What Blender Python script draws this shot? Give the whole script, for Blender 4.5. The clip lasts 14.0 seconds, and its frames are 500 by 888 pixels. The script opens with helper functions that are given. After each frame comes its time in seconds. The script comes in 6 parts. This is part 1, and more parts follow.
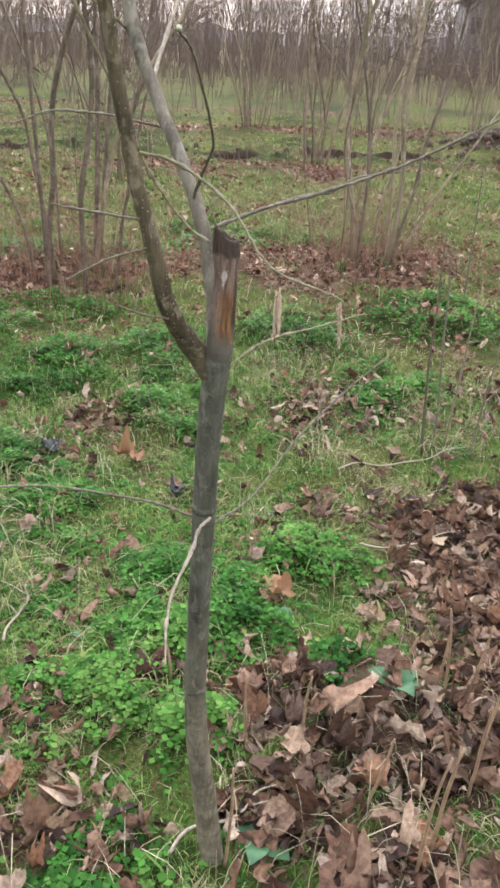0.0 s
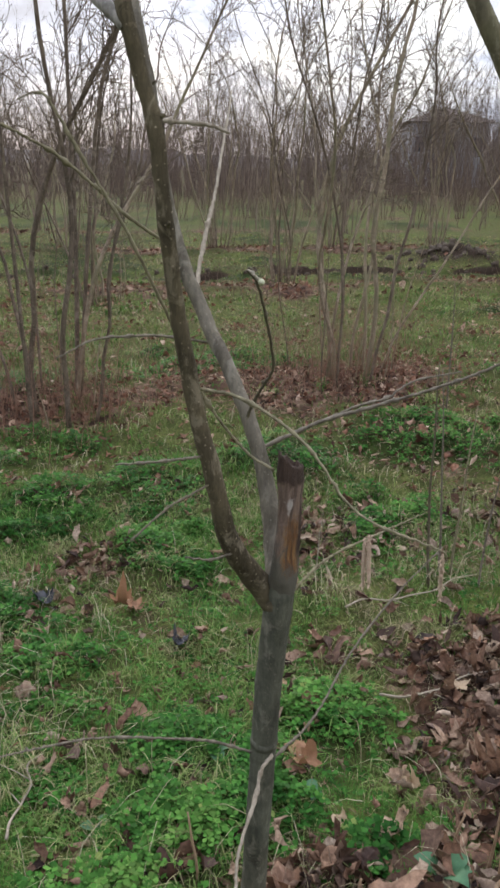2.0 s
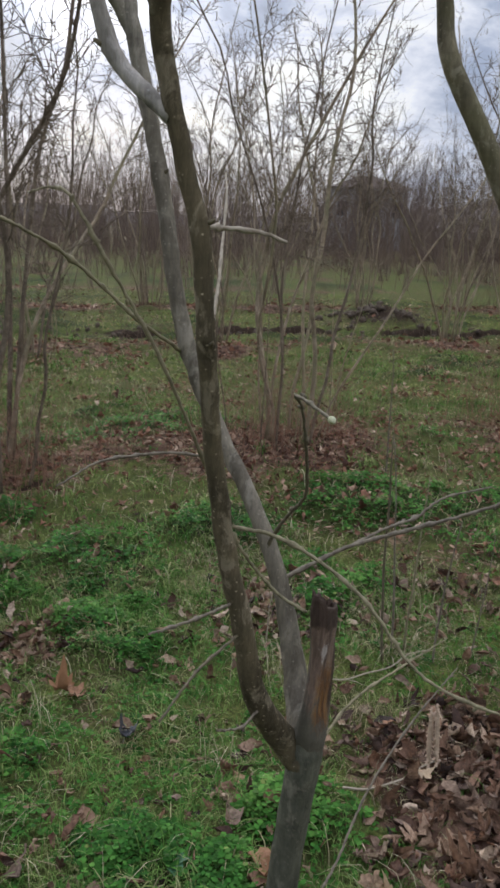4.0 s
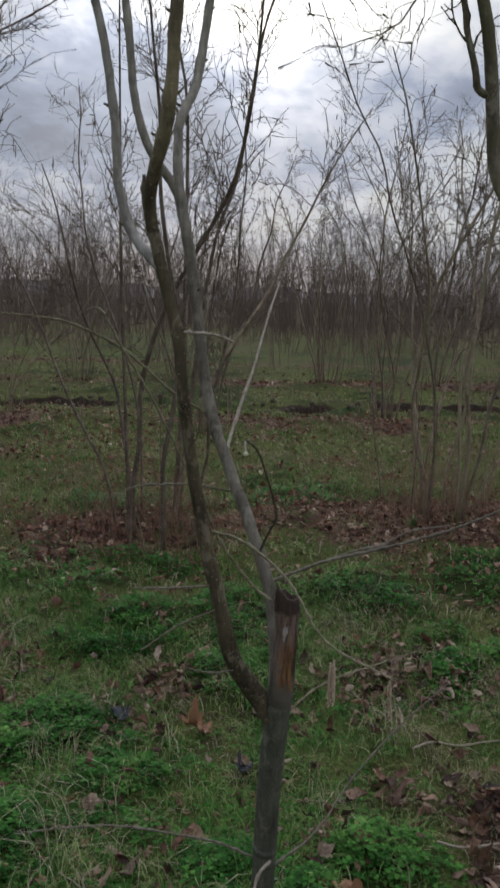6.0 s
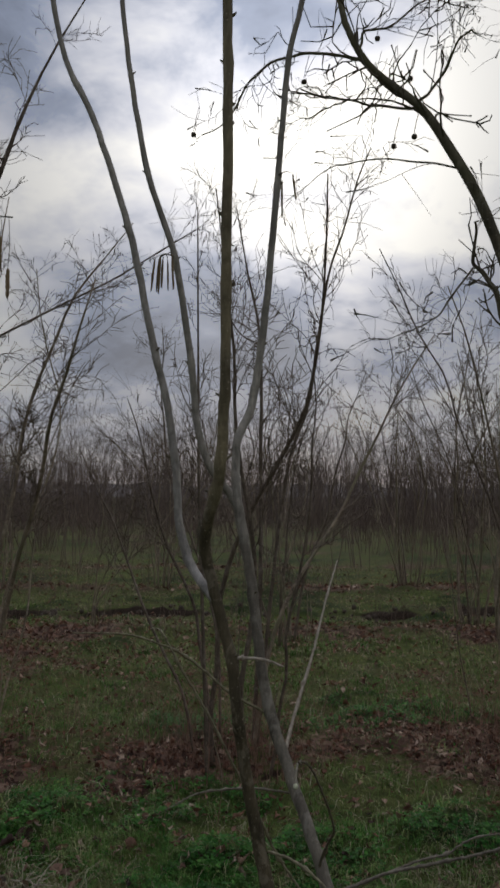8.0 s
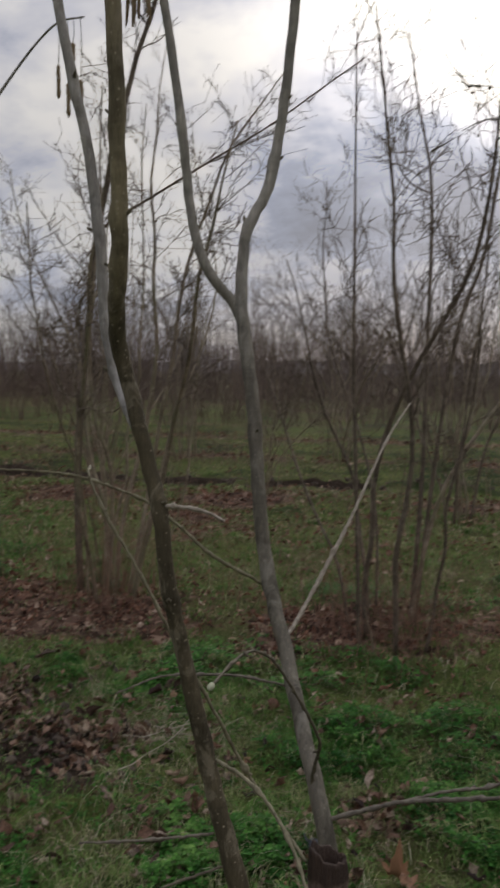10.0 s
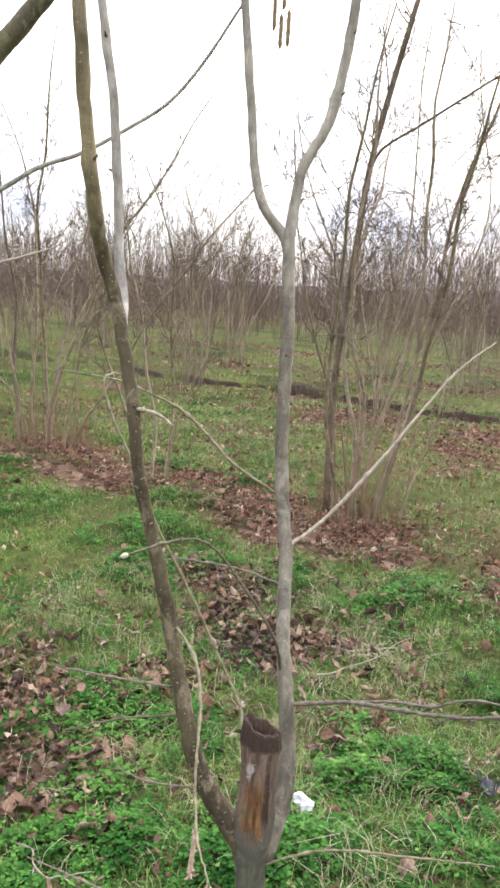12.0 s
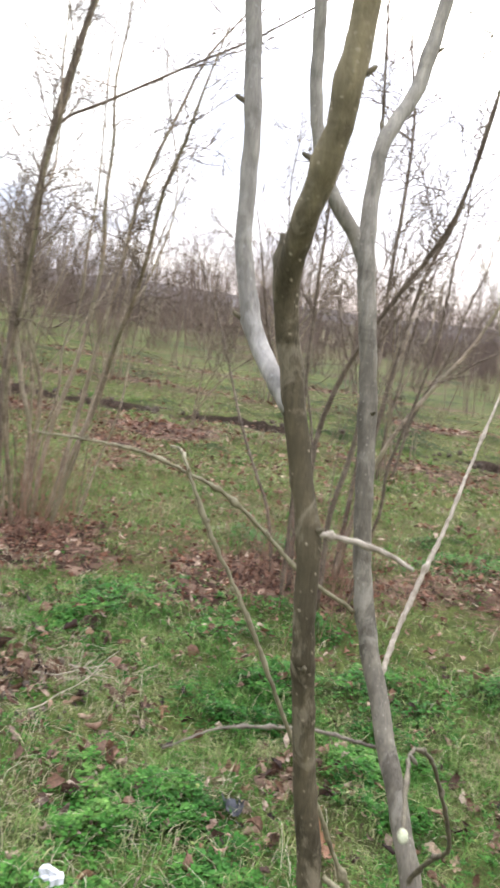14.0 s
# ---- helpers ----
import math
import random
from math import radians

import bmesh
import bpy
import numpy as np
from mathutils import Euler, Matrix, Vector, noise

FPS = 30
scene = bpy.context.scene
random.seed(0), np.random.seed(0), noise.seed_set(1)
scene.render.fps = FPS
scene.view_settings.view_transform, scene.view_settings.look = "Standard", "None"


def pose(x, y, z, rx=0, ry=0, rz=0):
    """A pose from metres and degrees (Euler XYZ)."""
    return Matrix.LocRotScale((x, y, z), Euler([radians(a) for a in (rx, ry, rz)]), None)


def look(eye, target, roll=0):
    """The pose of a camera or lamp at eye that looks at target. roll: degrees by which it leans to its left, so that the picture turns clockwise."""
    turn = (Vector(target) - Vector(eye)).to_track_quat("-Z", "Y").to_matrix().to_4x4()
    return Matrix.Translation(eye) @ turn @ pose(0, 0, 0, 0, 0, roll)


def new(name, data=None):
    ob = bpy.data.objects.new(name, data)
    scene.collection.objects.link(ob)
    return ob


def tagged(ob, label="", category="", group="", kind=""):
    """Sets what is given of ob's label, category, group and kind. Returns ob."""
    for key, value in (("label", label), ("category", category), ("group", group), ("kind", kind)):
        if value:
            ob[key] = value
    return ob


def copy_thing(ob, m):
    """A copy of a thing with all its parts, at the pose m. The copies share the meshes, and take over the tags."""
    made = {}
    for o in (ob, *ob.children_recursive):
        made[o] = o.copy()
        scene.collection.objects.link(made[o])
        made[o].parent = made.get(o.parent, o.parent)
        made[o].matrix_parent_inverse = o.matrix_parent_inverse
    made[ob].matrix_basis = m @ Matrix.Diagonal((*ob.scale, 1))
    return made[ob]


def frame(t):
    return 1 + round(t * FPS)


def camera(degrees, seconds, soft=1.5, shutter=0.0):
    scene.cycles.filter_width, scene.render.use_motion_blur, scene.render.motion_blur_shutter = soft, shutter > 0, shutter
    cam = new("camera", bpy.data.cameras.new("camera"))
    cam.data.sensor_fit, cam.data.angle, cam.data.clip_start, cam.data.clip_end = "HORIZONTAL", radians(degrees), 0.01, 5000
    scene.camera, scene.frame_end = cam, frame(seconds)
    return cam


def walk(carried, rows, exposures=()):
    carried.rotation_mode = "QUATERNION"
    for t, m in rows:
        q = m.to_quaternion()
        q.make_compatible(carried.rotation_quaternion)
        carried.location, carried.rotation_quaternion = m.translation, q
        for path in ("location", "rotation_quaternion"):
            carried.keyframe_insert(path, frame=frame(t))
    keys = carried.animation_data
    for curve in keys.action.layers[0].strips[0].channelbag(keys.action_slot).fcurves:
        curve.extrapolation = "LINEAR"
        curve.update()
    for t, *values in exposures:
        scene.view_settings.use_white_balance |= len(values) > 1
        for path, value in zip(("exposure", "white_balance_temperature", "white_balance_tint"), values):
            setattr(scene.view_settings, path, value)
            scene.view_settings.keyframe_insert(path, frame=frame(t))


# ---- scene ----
cam = camera(34.4, 14.0, soft=2.8, shutter=0.22)
PATH = [
    (0, (0.564, -0.755, 1.35), (0.439, 1.03, 0.458), 3.4),
    (0.5, (0.571, -0.736, 1.365), (0.372, 1.053, 0.494), 2.8),
    (1, (0.541, -0.698, 1.383), (0.327, 1.125, 0.589), 2.4),
    (1.5, (0.492, -0.666, 1.412), (0.343, 1.195, 0.694), 1.9),
    (2, (0.463, -0.645, 1.431), (0.388, 1.244, 0.777), 1.2),
    (2.5, (0.378, -0.605, 1.45), (0.416, 1.299, 0.84), 1.4),
    (3, (0.313, -0.54, 1.469), (0.549, 1.356, 0.879), 1.6),
    (3.2, (0.306, -0.488, 1.469), (0.574, 1.407, 0.887), 1.9),
    (5.3, (0.547, -0.719, 1.443), (0.237, 1.207, 1.003), 3.3),
    (5.5, (0.553, -0.744, 1.459), (0.243, 1.182, 1.021), 2.2),
    (6, (0.577, -0.787, 1.493), (0.224, 1.149, 1.138), 2.0),
    (6.5, (0.597, -0.823, 1.53), (0.165, 1.123, 1.37), 0.9),
    (7, (0.595, -0.857, 1.578), (0.144, 1.091, 1.564), 0.1),
    (7.2, (0.599, -0.853, 1.62), (0.118, 1.089, 1.613), 0.1),
    (9.3, (0.677, -0.792, 1.628), (-0.021, 1.044, 2.004), -0.9),
    (9.5, (0.69, -0.709, 1.594), (-0.088, 1.122, 1.807), -0.8),
    (9.7, (0.702, -0.614, 1.58), (-0.141, 1.2, 1.622), 0.4),
    (9.8, (0.71, -0.579, 1.576), (-0.163, 1.22, 1.52), 0.3),
    (10, (0.718, -0.517, 1.559), (-0.272, 1.212, 1.378), 0.6),
    (10.3, (0.754, -0.471, 1.572), (-0.454, 1.101, 1.308), 0.2),
    (10.5, (0.793, -0.457, 1.572), (-0.499, 1.043, 1.286), 0.4),
    (11, (0.909, -0.443, 1.582), (-0.505, 0.935, 1.261), 2.8),
    (11.5, (0.955, -0.421, 1.572), (-0.526, 0.876, 1.223), 3.4),
    (12, (0.975, -0.407, 1.568), (-0.536, 0.847, 1.191), 3.3),
    (12.5, (0.974, -0.404, 1.565), (-0.585, 0.79, 1.181), 2.9),
    (13, (0.874, -0.41, 1.547), (-0.688, 0.774, 1.149), 3.8),
    (13.5, (0.645, -0.423, 1.522), (-0.543, 1.145, 1.161), 8.0),
    (14, (0.489, -0.41, 1.564), (-0.292, 1.401, 1.234), 8.3),
]
walk(cam, [(t, look(eye, target, roll)) for t, eye, target, roll in PATH],
     [(0.0, 1.07, 6550, 11), (0.5, 0.98, 6550, 11), (1.0, 0.65, 6550, 11), (1.5, 0.28, 6550, 11), (2.0, 0.18, 6400, 10), (3.2, -0.03, 6350, 9.5), (5.3, -0.5, 6200, 8.5), (6.0, -0.86, 6150, 8.5), (6.5, -1.18, 6150, 8),
      (7.2, -1.42, 6200, 9), (9.3, -1.58, 6350, 10.5), (9.7, -1.3, 6400, 11), (10.0, -1.0, 6550, 11.5), (10.5, -0.2, 6650, 11), (10.8, 0.85, 6600, 11), (11.5, 1.04, 6600, 11), (12.5, 1.08, 6550, 10.5), (14.0, 1.05, 6450, 10)])

# ---- light: a bright overcast sky with broken cloud, the sun veiled low ahead ----
SUN_AZ, SUN_EL = radians(14.0), radians(22.0)
sun_way = Vector((-math.sin(SUN_AZ) * math.cos(SUN_EL), math.cos(SUN_AZ) * math.cos(SUN_EL), math.sin(SUN_EL)))
sun = new("sun", bpy.data.lights.new("sun", "SUN"))
sun.data.energy, sun.data.angle, sun.data.color = 2.4, radians(30), (1.0, 0.96, 0.9)
sun.rotation_euler = sun_way.to_track_quat("Z", "Y").to_euler()
world = bpy.data.worlds.new("world")
scene.world = world
world.use_nodes = True


class Nodes:
    """Short hand for building node trees."""

    def __init__(self, tree):
        self.tree = tree
        tree.nodes.clear()

    def add(self, kind, inputs=(), operation="", clamp=False):
        n = self.tree.nodes.new(kind)
        if operation:
            n.operation = operation
        if clamp:
            n.use_clamp = True
        for k, v in dict(inputs).items():
            if isinstance(v, bpy.types.NodeSocket):
                self.tree.links.new(v, n.inputs[k])
            else:
                n.inputs[k].default_value = v
        return n

    def mix(self, fac, a, b, blend="MIX"):
        n = self.add("ShaderNodeMix")
        n.data_type, n.blend_type = "RGBA", blend
        for k, v in ((0, fac), (6, a), (7, b)):
            if isinstance(v, bpy.types.NodeSocket):
                self.tree.links.new(v, n.inputs[k])
            else:
                n.inputs[k].default_value = (*v, 1) if k and len(v) == 3 else v
        return n.outputs[2]

    def math(self, op, a, b=0.0, clamp=False):
        return self.add("ShaderNodeMath", {0: a, 1: b}, operation=op, clamp=clamp).outputs[0]

    def ramp(self, fac, *stops):
        n = self.add("ShaderNodeValToRGB", {"Fac": fac})
        r = n.color_ramp
        while len(r.elements) < len(stops):
            r.elements.new(0.5)
        for e, (p, c) in zip(r.elements, stops):
            e.position, e.color = p, (*(c if isinstance(c, tuple) else (c, c, c)), 1)
        return n.outputs[0]

    def attribute(self, name):
        n = self.add("ShaderNodeAttribute")
        n.attribute_name = name
        return n.outputs["Fac"]

    def noise(self, vec, scale, detail=4.0, rough=0.55, distort=0.0):
        return self.add("ShaderNodeTexNoise", {"Vector": vec, "Scale": scale, "Detail": detail, "Roughness": rough, "Distortion": distort}).outputs["Fac"]


def sky():
    n = Nodes(world.node_tree)
    way = n.add("ShaderNodeTexCoord").outputs["Generated"]
    up = n.add("ShaderNodeSeparateXYZ", {0: way}).outputs[2]
    flat = n.math("ADD", n.math("MAXIMUM", up, 0.0), 0.36)
    plane = n.add("ShaderNodeVectorMath", {0: way, 1: n.add("ShaderNodeCombineXYZ", {0: flat, 1: flat, 2: 1.0}).outputs[0]}, operation="DIVIDE").outputs[0]
    big = n.noise(plane, 1.25, 6.0, 0.52, 0.15)
    fine = n.noise(plane, 4.6, 7.0, 0.62, 0.25)
    cover = n.math("ADD", n.math("MULTIPLY", big, 0.62), n.math("MULTIPLY", fine, 0.38))
    # the great masses: thin bright gaps and heavy banks of cloud, by bearing, elevation and width
    for az, el, tight, amount in ((9, 21, 70, 0.12), (17, 9, 130, -0.085), (27, 9, 160, -0.12), (3, 10, 180, -0.01), (-5, 9, 200, 0.07), (9, 6, 350, 0.09), (37, 11, 200, 0.07), (31, 19, 110, 0.09), (-3, 25, 60, 0.06), (40, 33, 50, -0.1), (12, 37, 55, -0.16), (66, 16, 8, 0.15), (-14, 10, 60, 0.06)):
        a, e = radians(az), radians(el)
        lobe = n.add("ShaderNodeVectorMath", {0: way, 1: (-math.sin(a) * math.cos(e), math.cos(a) * math.cos(e), math.sin(e))}, operation="DOT_PRODUCT").outputs["Value"]
        cover = n.math("ADD", cover, n.math("MULTIPLY", n.math("POWER", n.math("MAXIMUM", lobe, 0.0), float(tight)), amount))
    cloud = n.ramp(cover, (0.38, (0.29, 0.34, 0.47)), (0.46, (0.47, 0.545, 0.74)), (0.53, (0.96, 1.0, 1.15)), (0.62, (1.48, 1.48, 1.47)))
    # a darker bank lies along the skyline; overhead the overcast is brightest
    edge = n.math("ADD", up, n.math("MULTIPLY", n.math("SUBTRACT", fine, 0.5), 0.3))
    bank = n.ramp(edge, (0.08, (0.85, 0.87, 0.94)), (0.24, (1.0, 1.0, 1.0)))
    cloud = n.mix(1.0, cloud, bank, "MULTIPLY")
    dome = n.math("ADD", n.math("MULTIPLY", n.math("POWER", n.math("MAXIMUM", up, 0.0), 3.0), 3.4), 0.85)
    cloud = n.mix(1.0, cloud, n.mix(1.0, n.add("ShaderNodeCombineXYZ", {0: dome, 1: dome, 2: dome}).outputs[0], (1.04, 1.0, 0.94), "MULTIPLY"), "MULTIPLY")
    glow = n.math("POWER", n.math("MAXIMUM", n.add("ShaderNodeVectorMath", {0: way, 1: tuple(sun_way)}, operation="DOT_PRODUCT").outputs["Value"], 0.0), 44.0)
    lit = n.mix(1.0, cloud, n.mix(glow, (0.85, 0.86, 0.88), (2.6, 2.58, 2.5)), "MULTIPLY")
    clear = n.add("ShaderNodeTexSky")
    clear.sky_type, clear.sun_disc, clear.sun_elevation, clear.sun_rotation = "NISHITA", False, SUN_EL, -SUN_AZ
    b1 = n.add("ShaderNodeBackground", {"Color": n.mix(1.0, clear.outputs[0], (0.3, 0.3, 0.3), "MULTIPLY"), "Strength": 0.05})
    b2 = n.add("ShaderNodeBackground", {"Color": lit, "Strength": 1.02})
    both = n.add("ShaderNodeAddShader", {0: b1.outputs[0], 1: b2.outputs[0]})
    n.add("ShaderNodeOutputWorld", {0: both.outputs[0]})


sky()


# ---- materials ----
def material(name):
    m = bpy.data.materials.new(name)
    m.use_nodes = True
    n = Nodes(m.node_tree)
    return m, n


def finish(n, color, rough=0.8, bump=None, depth=0.002, strength=0.6, through_light=0.0, spec=0.3):
    s = n.add("ShaderNodeBsdfPrincipled", {"Base Color": color, "Roughness": rough, "Specular IOR Level": spec})
    if bump is not None:
        b = n.add("ShaderNodeBump", {"Height": bump, "Distance": depth, "Strength": strength})
        n.tree.links.new(b.outputs[0], s.inputs["Normal"])
    top = s.outputs[0]
    if through_light:
        tr = n.add("ShaderNodeBsdfTranslucent", {"Color": color})
        top = n.add("ShaderNodeMixShader", {0: through_light, 1: top, 2: tr.outputs[0]}).outputs[0]
    n.add("ShaderNodeOutputMaterial", {0: top})


def bark(name, dark, mid, light, moss=None, scale=60.0, spotty=0.8, young=None, start=1.6, lichen=0.4, sharp=4.0):
    """Smooth young bark: pale lenticels of uneven size, blotches, fine grain, a little algae."""
    m, n = material(name)
    at = n.add("ShaderNodeTexCoord").outputs["Object"]
    bent = n.add("ShaderNodeVectorMath", {0: at, 1: n.add("ShaderNodeVectorMath", {0: n.add("ShaderNodeTexNoise", {"Vector": at, "Scale": scale * 0.7, "Detail": 3.0}).outputs["Color"], 3: 0.35 / scale}, operation="SCALE").outputs[0]}, operation="ADD").outputs[0]
    long = n.add("ShaderNodeMapping", {"Vector": at, "Scale": (1.0, 1.0, 0.3)}).outputs[0]
    wide = n.add("ShaderNodeMapping", {"Vector": bent, "Scale": (1.0, 1.0, 1.25)}).outputs[0]
    blot = n.noise(at, scale * 0.28, 6.0, 0.65)
    patch = n.noise(long, scale * 0.6, 5.0, 0.65, 0.4)
    grain = n.noise(long, scale * 3.4, 6.0, 0.65)
    streak = n.noise(n.add("ShaderNodeMapping", {"Vector": bent, "Scale": (1.0, 1.0, 0.1)}).outputs[0], scale * 1.7, 5.0, 0.7, 0.3)
    band = n.noise(n.add("ShaderNodeMapping", {"Vector": bent, "Scale": (0.12, 0.12, 1.0)}).outputs[0], scale * 0.9, 4.0, 0.65)
    cell = n.add("ShaderNodeTexVoronoi", {"Vector": wide, "Scale": scale * 3.8, "Randomness": 1.0})
    keep = n.ramp(n.add("ShaderNodeSeparateColor", {0: cell.outputs["Color"]}).outputs[0], (0.45, 0.0), (0.8, 1.0))
    speck = n.math("MULTIPLY", n.ramp(cell.outputs["Distance"], (0.08, 1.0), (0.25, 0.0)), keep)

    def tone(c, fac, amount, factor):
        return n.mix(n.math("MULTIPLY", fac, amount), c, n.mix(1.0, c, (factor, factor, factor * 0.97), "MULTIPLY"))

    base = n.mix(n.ramp(blot, (0.35, 0.0), (0.65, 1.0)), dark, mid)
    if young:
        # above start the bark takes another tint; LIMB's paler one paints in sky light
        high = n.add("ShaderNodeSeparateXYZ", {0: at}).outputs[2]
        over_start = n.math("ADD", n.math("MULTIPLY", n.math("SUBTRACT", high, start), sharp), n.math("MULTIPLY", n.math("SUBTRACT", blot, 0.5), 1.6))
        base = n.mix(n.ramp(over_start, (0.0, 0.0), (1.0, 0.88)), base, n.mix(n.ramp(blot, (0.35, 0.0), (0.65, 1.0)), tuple(v * 0.72 for v in young), young))
    base = tone(base, n.ramp(patch, (0.5, 0.0), (0.68, 1.0)), 0.6, 1.5)
    base = tone(base, n.ramp(patch, (0.32, 1.0), (0.47, 0.0)), 0.75, 0.5)
    base = tone(base, n.ramp(streak, (0.52, 0.0), (0.66, 1.0)), 0.5, 1.55)
    base = tone(base, n.ramp(streak, (0.34, 1.0), (0.47, 0.0)), 0.5, 0.55)
    base = tone(base, n.ramp(band, (0.36, 1.0), (0.47, 0.0)), 0.55, 0.62)
    base = tone(base, n.ramp(grain, (0.5, 0.0), (0.7, 1.0)), 0.6, 1.5)
    base = tone(base, n.ramp(grain, (0.32, 1.0), (0.46, 0.0)), 0.5, 0.6)
    base = n.mix(n.math("MULTIPLY", speck, spotty), base, tuple(min(v * 1.9, 0.66) for v in light))
    # grey lichen in ragged blotches
    crust = n.noise(n.add("ShaderNodeMapping", {"Vector": bent, "Scale": (1.0, 1.0, 0.6)}).outputs[0], scale * 0.9, 7.0, 0.72, 0.5)
    base = n.mix(n.math("MULTIPLY", n.ramp(crust, (0.53, 0.0), (0.62, 1.0)), lichen), base, tuple(min(v * 1.35, 0.6) for v in light))
    if moss:
        base = n.mix(n.math("MULTIPLY", n.ramp(n.noise(at, scale * 0.12, 4.0, 0.6), (0.46, 0.0), (0.62, 1.0)), 0.6), base, moss)
    hgt = n.math("ADD", n.math("MULTIPLY", grain, 0.6), n.math("ADD", n.math("MULTIPLY", speck, 0.06), n.math("MULTIPLY", patch, 1.4)))
    finish(n, base, 0.85, hgt, 0.0022, 1.0, 0.0, 0.12)
    return m


TRUNK = bark("trunk_bark", (0.112, 0.096, 0.066), (0.178, 0.155, 0.105), (0.31, 0.275, 0.21), None, 60.0, 0.12, (0.088, 0.09, 0.068), 0.42, 0.2)
# paler tint above the elbow stands in for sky light on the upper limb
LIMB = bark("limb_bark", (0.053, 0.043, 0.026), (0.107, 0.086, 0.052), (0.21, 0.175, 0.12), None, 60.0, 0.95, (0.24, 0.198, 0.122), 1.565, 0.5, 12.0)
LIMB_GREY = bark("grey_limb_bark", (0.105, 0.09, 0.068), (0.187, 0.163, 0.124), (0.3, 0.27, 0.215), None, 60.0, 0.3, (0.3, 0.272, 0.225), 1.5, 0.3)
LIMB_PALE = bark("pale_limb_bark", (0.25, 0.225, 0.19), (0.35, 0.322, 0.285), (0.44, 0.41, 0.37), None, 60.0, 0.2, (0.29, 0.262, 0.215), 1.62, 0.2, 8.0)
PLANE = bark("plane_bark", (0.075, 0.063, 0.042), (0.14, 0.12, 0.078), (0.27, 0.24, 0.175), (0.11, 0.105, 0.048), 40.0, 0.35)
HAZEL = bark("hazel_bark", (0.175, 0.132, 0.09), (0.275, 0.216, 0.152), (0.42, 0.345, 0.26), (0.19, 0.18, 0.1), 25.0)
HAZEL_DARK = bark("dark_hazel_bark", (0.095, 0.072, 0.052), (0.155, 0.12, 0.088), (0.25, 0.2, 0.15), None, 25.0)


def plain(name, a, b, scale, rough=0.75, depth=0.001, through_light=0.0, streak=(1, 1, 1)):
    m, n = material(name)
    at = n.add("ShaderNodeMapping", {"Vector": n.add("ShaderNodeTexCoord").outputs["Object"], "Scale": streak}).outputs[0]
    f = n.noise(at, scale, 6.0, 0.62)
    g = n.noise(at, scale * 6.0, 3.0, 0.6)
    c = n.mix(n.ramp(f, (0.32, 0.0), (0.68, 1.0)), a, b)
    c = n.mix(n.math("MULTIPLY", g, 0.35), c, tuple(v * 0.55 for v in a))
    finish(n, c, rough, g, depth, 0.5, through_light)
    return m


TWIG = plain("twig_bark", (0.085, 0.068, 0.05), (0.23, 0.195, 0.14), 150.0)
TWIG_DARK = plain("dark_twig_bark", (0.065, 0.052, 0.034), (0.16, 0.135, 0.08), 160.0)
SPUR = plain("spur_bark", (0.08, 0.066, 0.04), (0.19, 0.155, 0.09), 160.0)
TWIG_GREEN = plain("olive_twig_bark", (0.11, 0.092, 0.05), (0.29, 0.255, 0.15), 150.0)
TWIG_PALE = plain("pale_twig_bark", (0.2, 0.16, 0.11), (0.43, 0.37, 0.28), 140.0)
THICKET = plain("far_twigs", (0.09, 0.062, 0.048), (0.15, 0.106, 0.082), 3.0)
FAR_HAZEL = plain("far_hazel_bark", (0.13, 0.092, 0.066), (0.215, 0.16, 0.118), 1.5)
CLOD = plain("soil_clod", (0.05, 0.037, 0.027), (0.12, 0.09, 0.063), 14.0, 0.95, 0.02)
CATKIN = plain("catkin_scales", (0.17, 0.115, 0.055), (0.3, 0.22, 0.12), 260.0, 0.85, 0.002)
CATKIN_DRY = plain("dry_catkin_scales", (0.36, 0.25, 0.17), (0.5, 0.38, 0.27), 200.0, 0.9, 0.002)
BUD = plain("bud_scales", (0.3, 0.3, 0.16), (0.5, 0.5, 0.36), 200.0)
SEED = plain("seed_ball", (0.06, 0.045, 0.03), (0.12, 0.09, 0.06), 200.0)
PAPER = plain("white_paper", (0.58, 0.57, 0.56), (0.72, 0.71, 0.7), 30.0, 0.8, 0.001)
# aerial haze is put into the base colours of the hill
HILL = plain("hazed_hill", (0.12, 0.1, 0.095), (0.18, 0.155, 0.148), 0.05, 0.95)
# lighter, greyer twigs for the skyline: distance haze painted into the colour
SKYLINE = plain("haze_toned_twigs", (0.1, 0.076, 0.066), (0.165, 0.128, 0.112), 3.0)


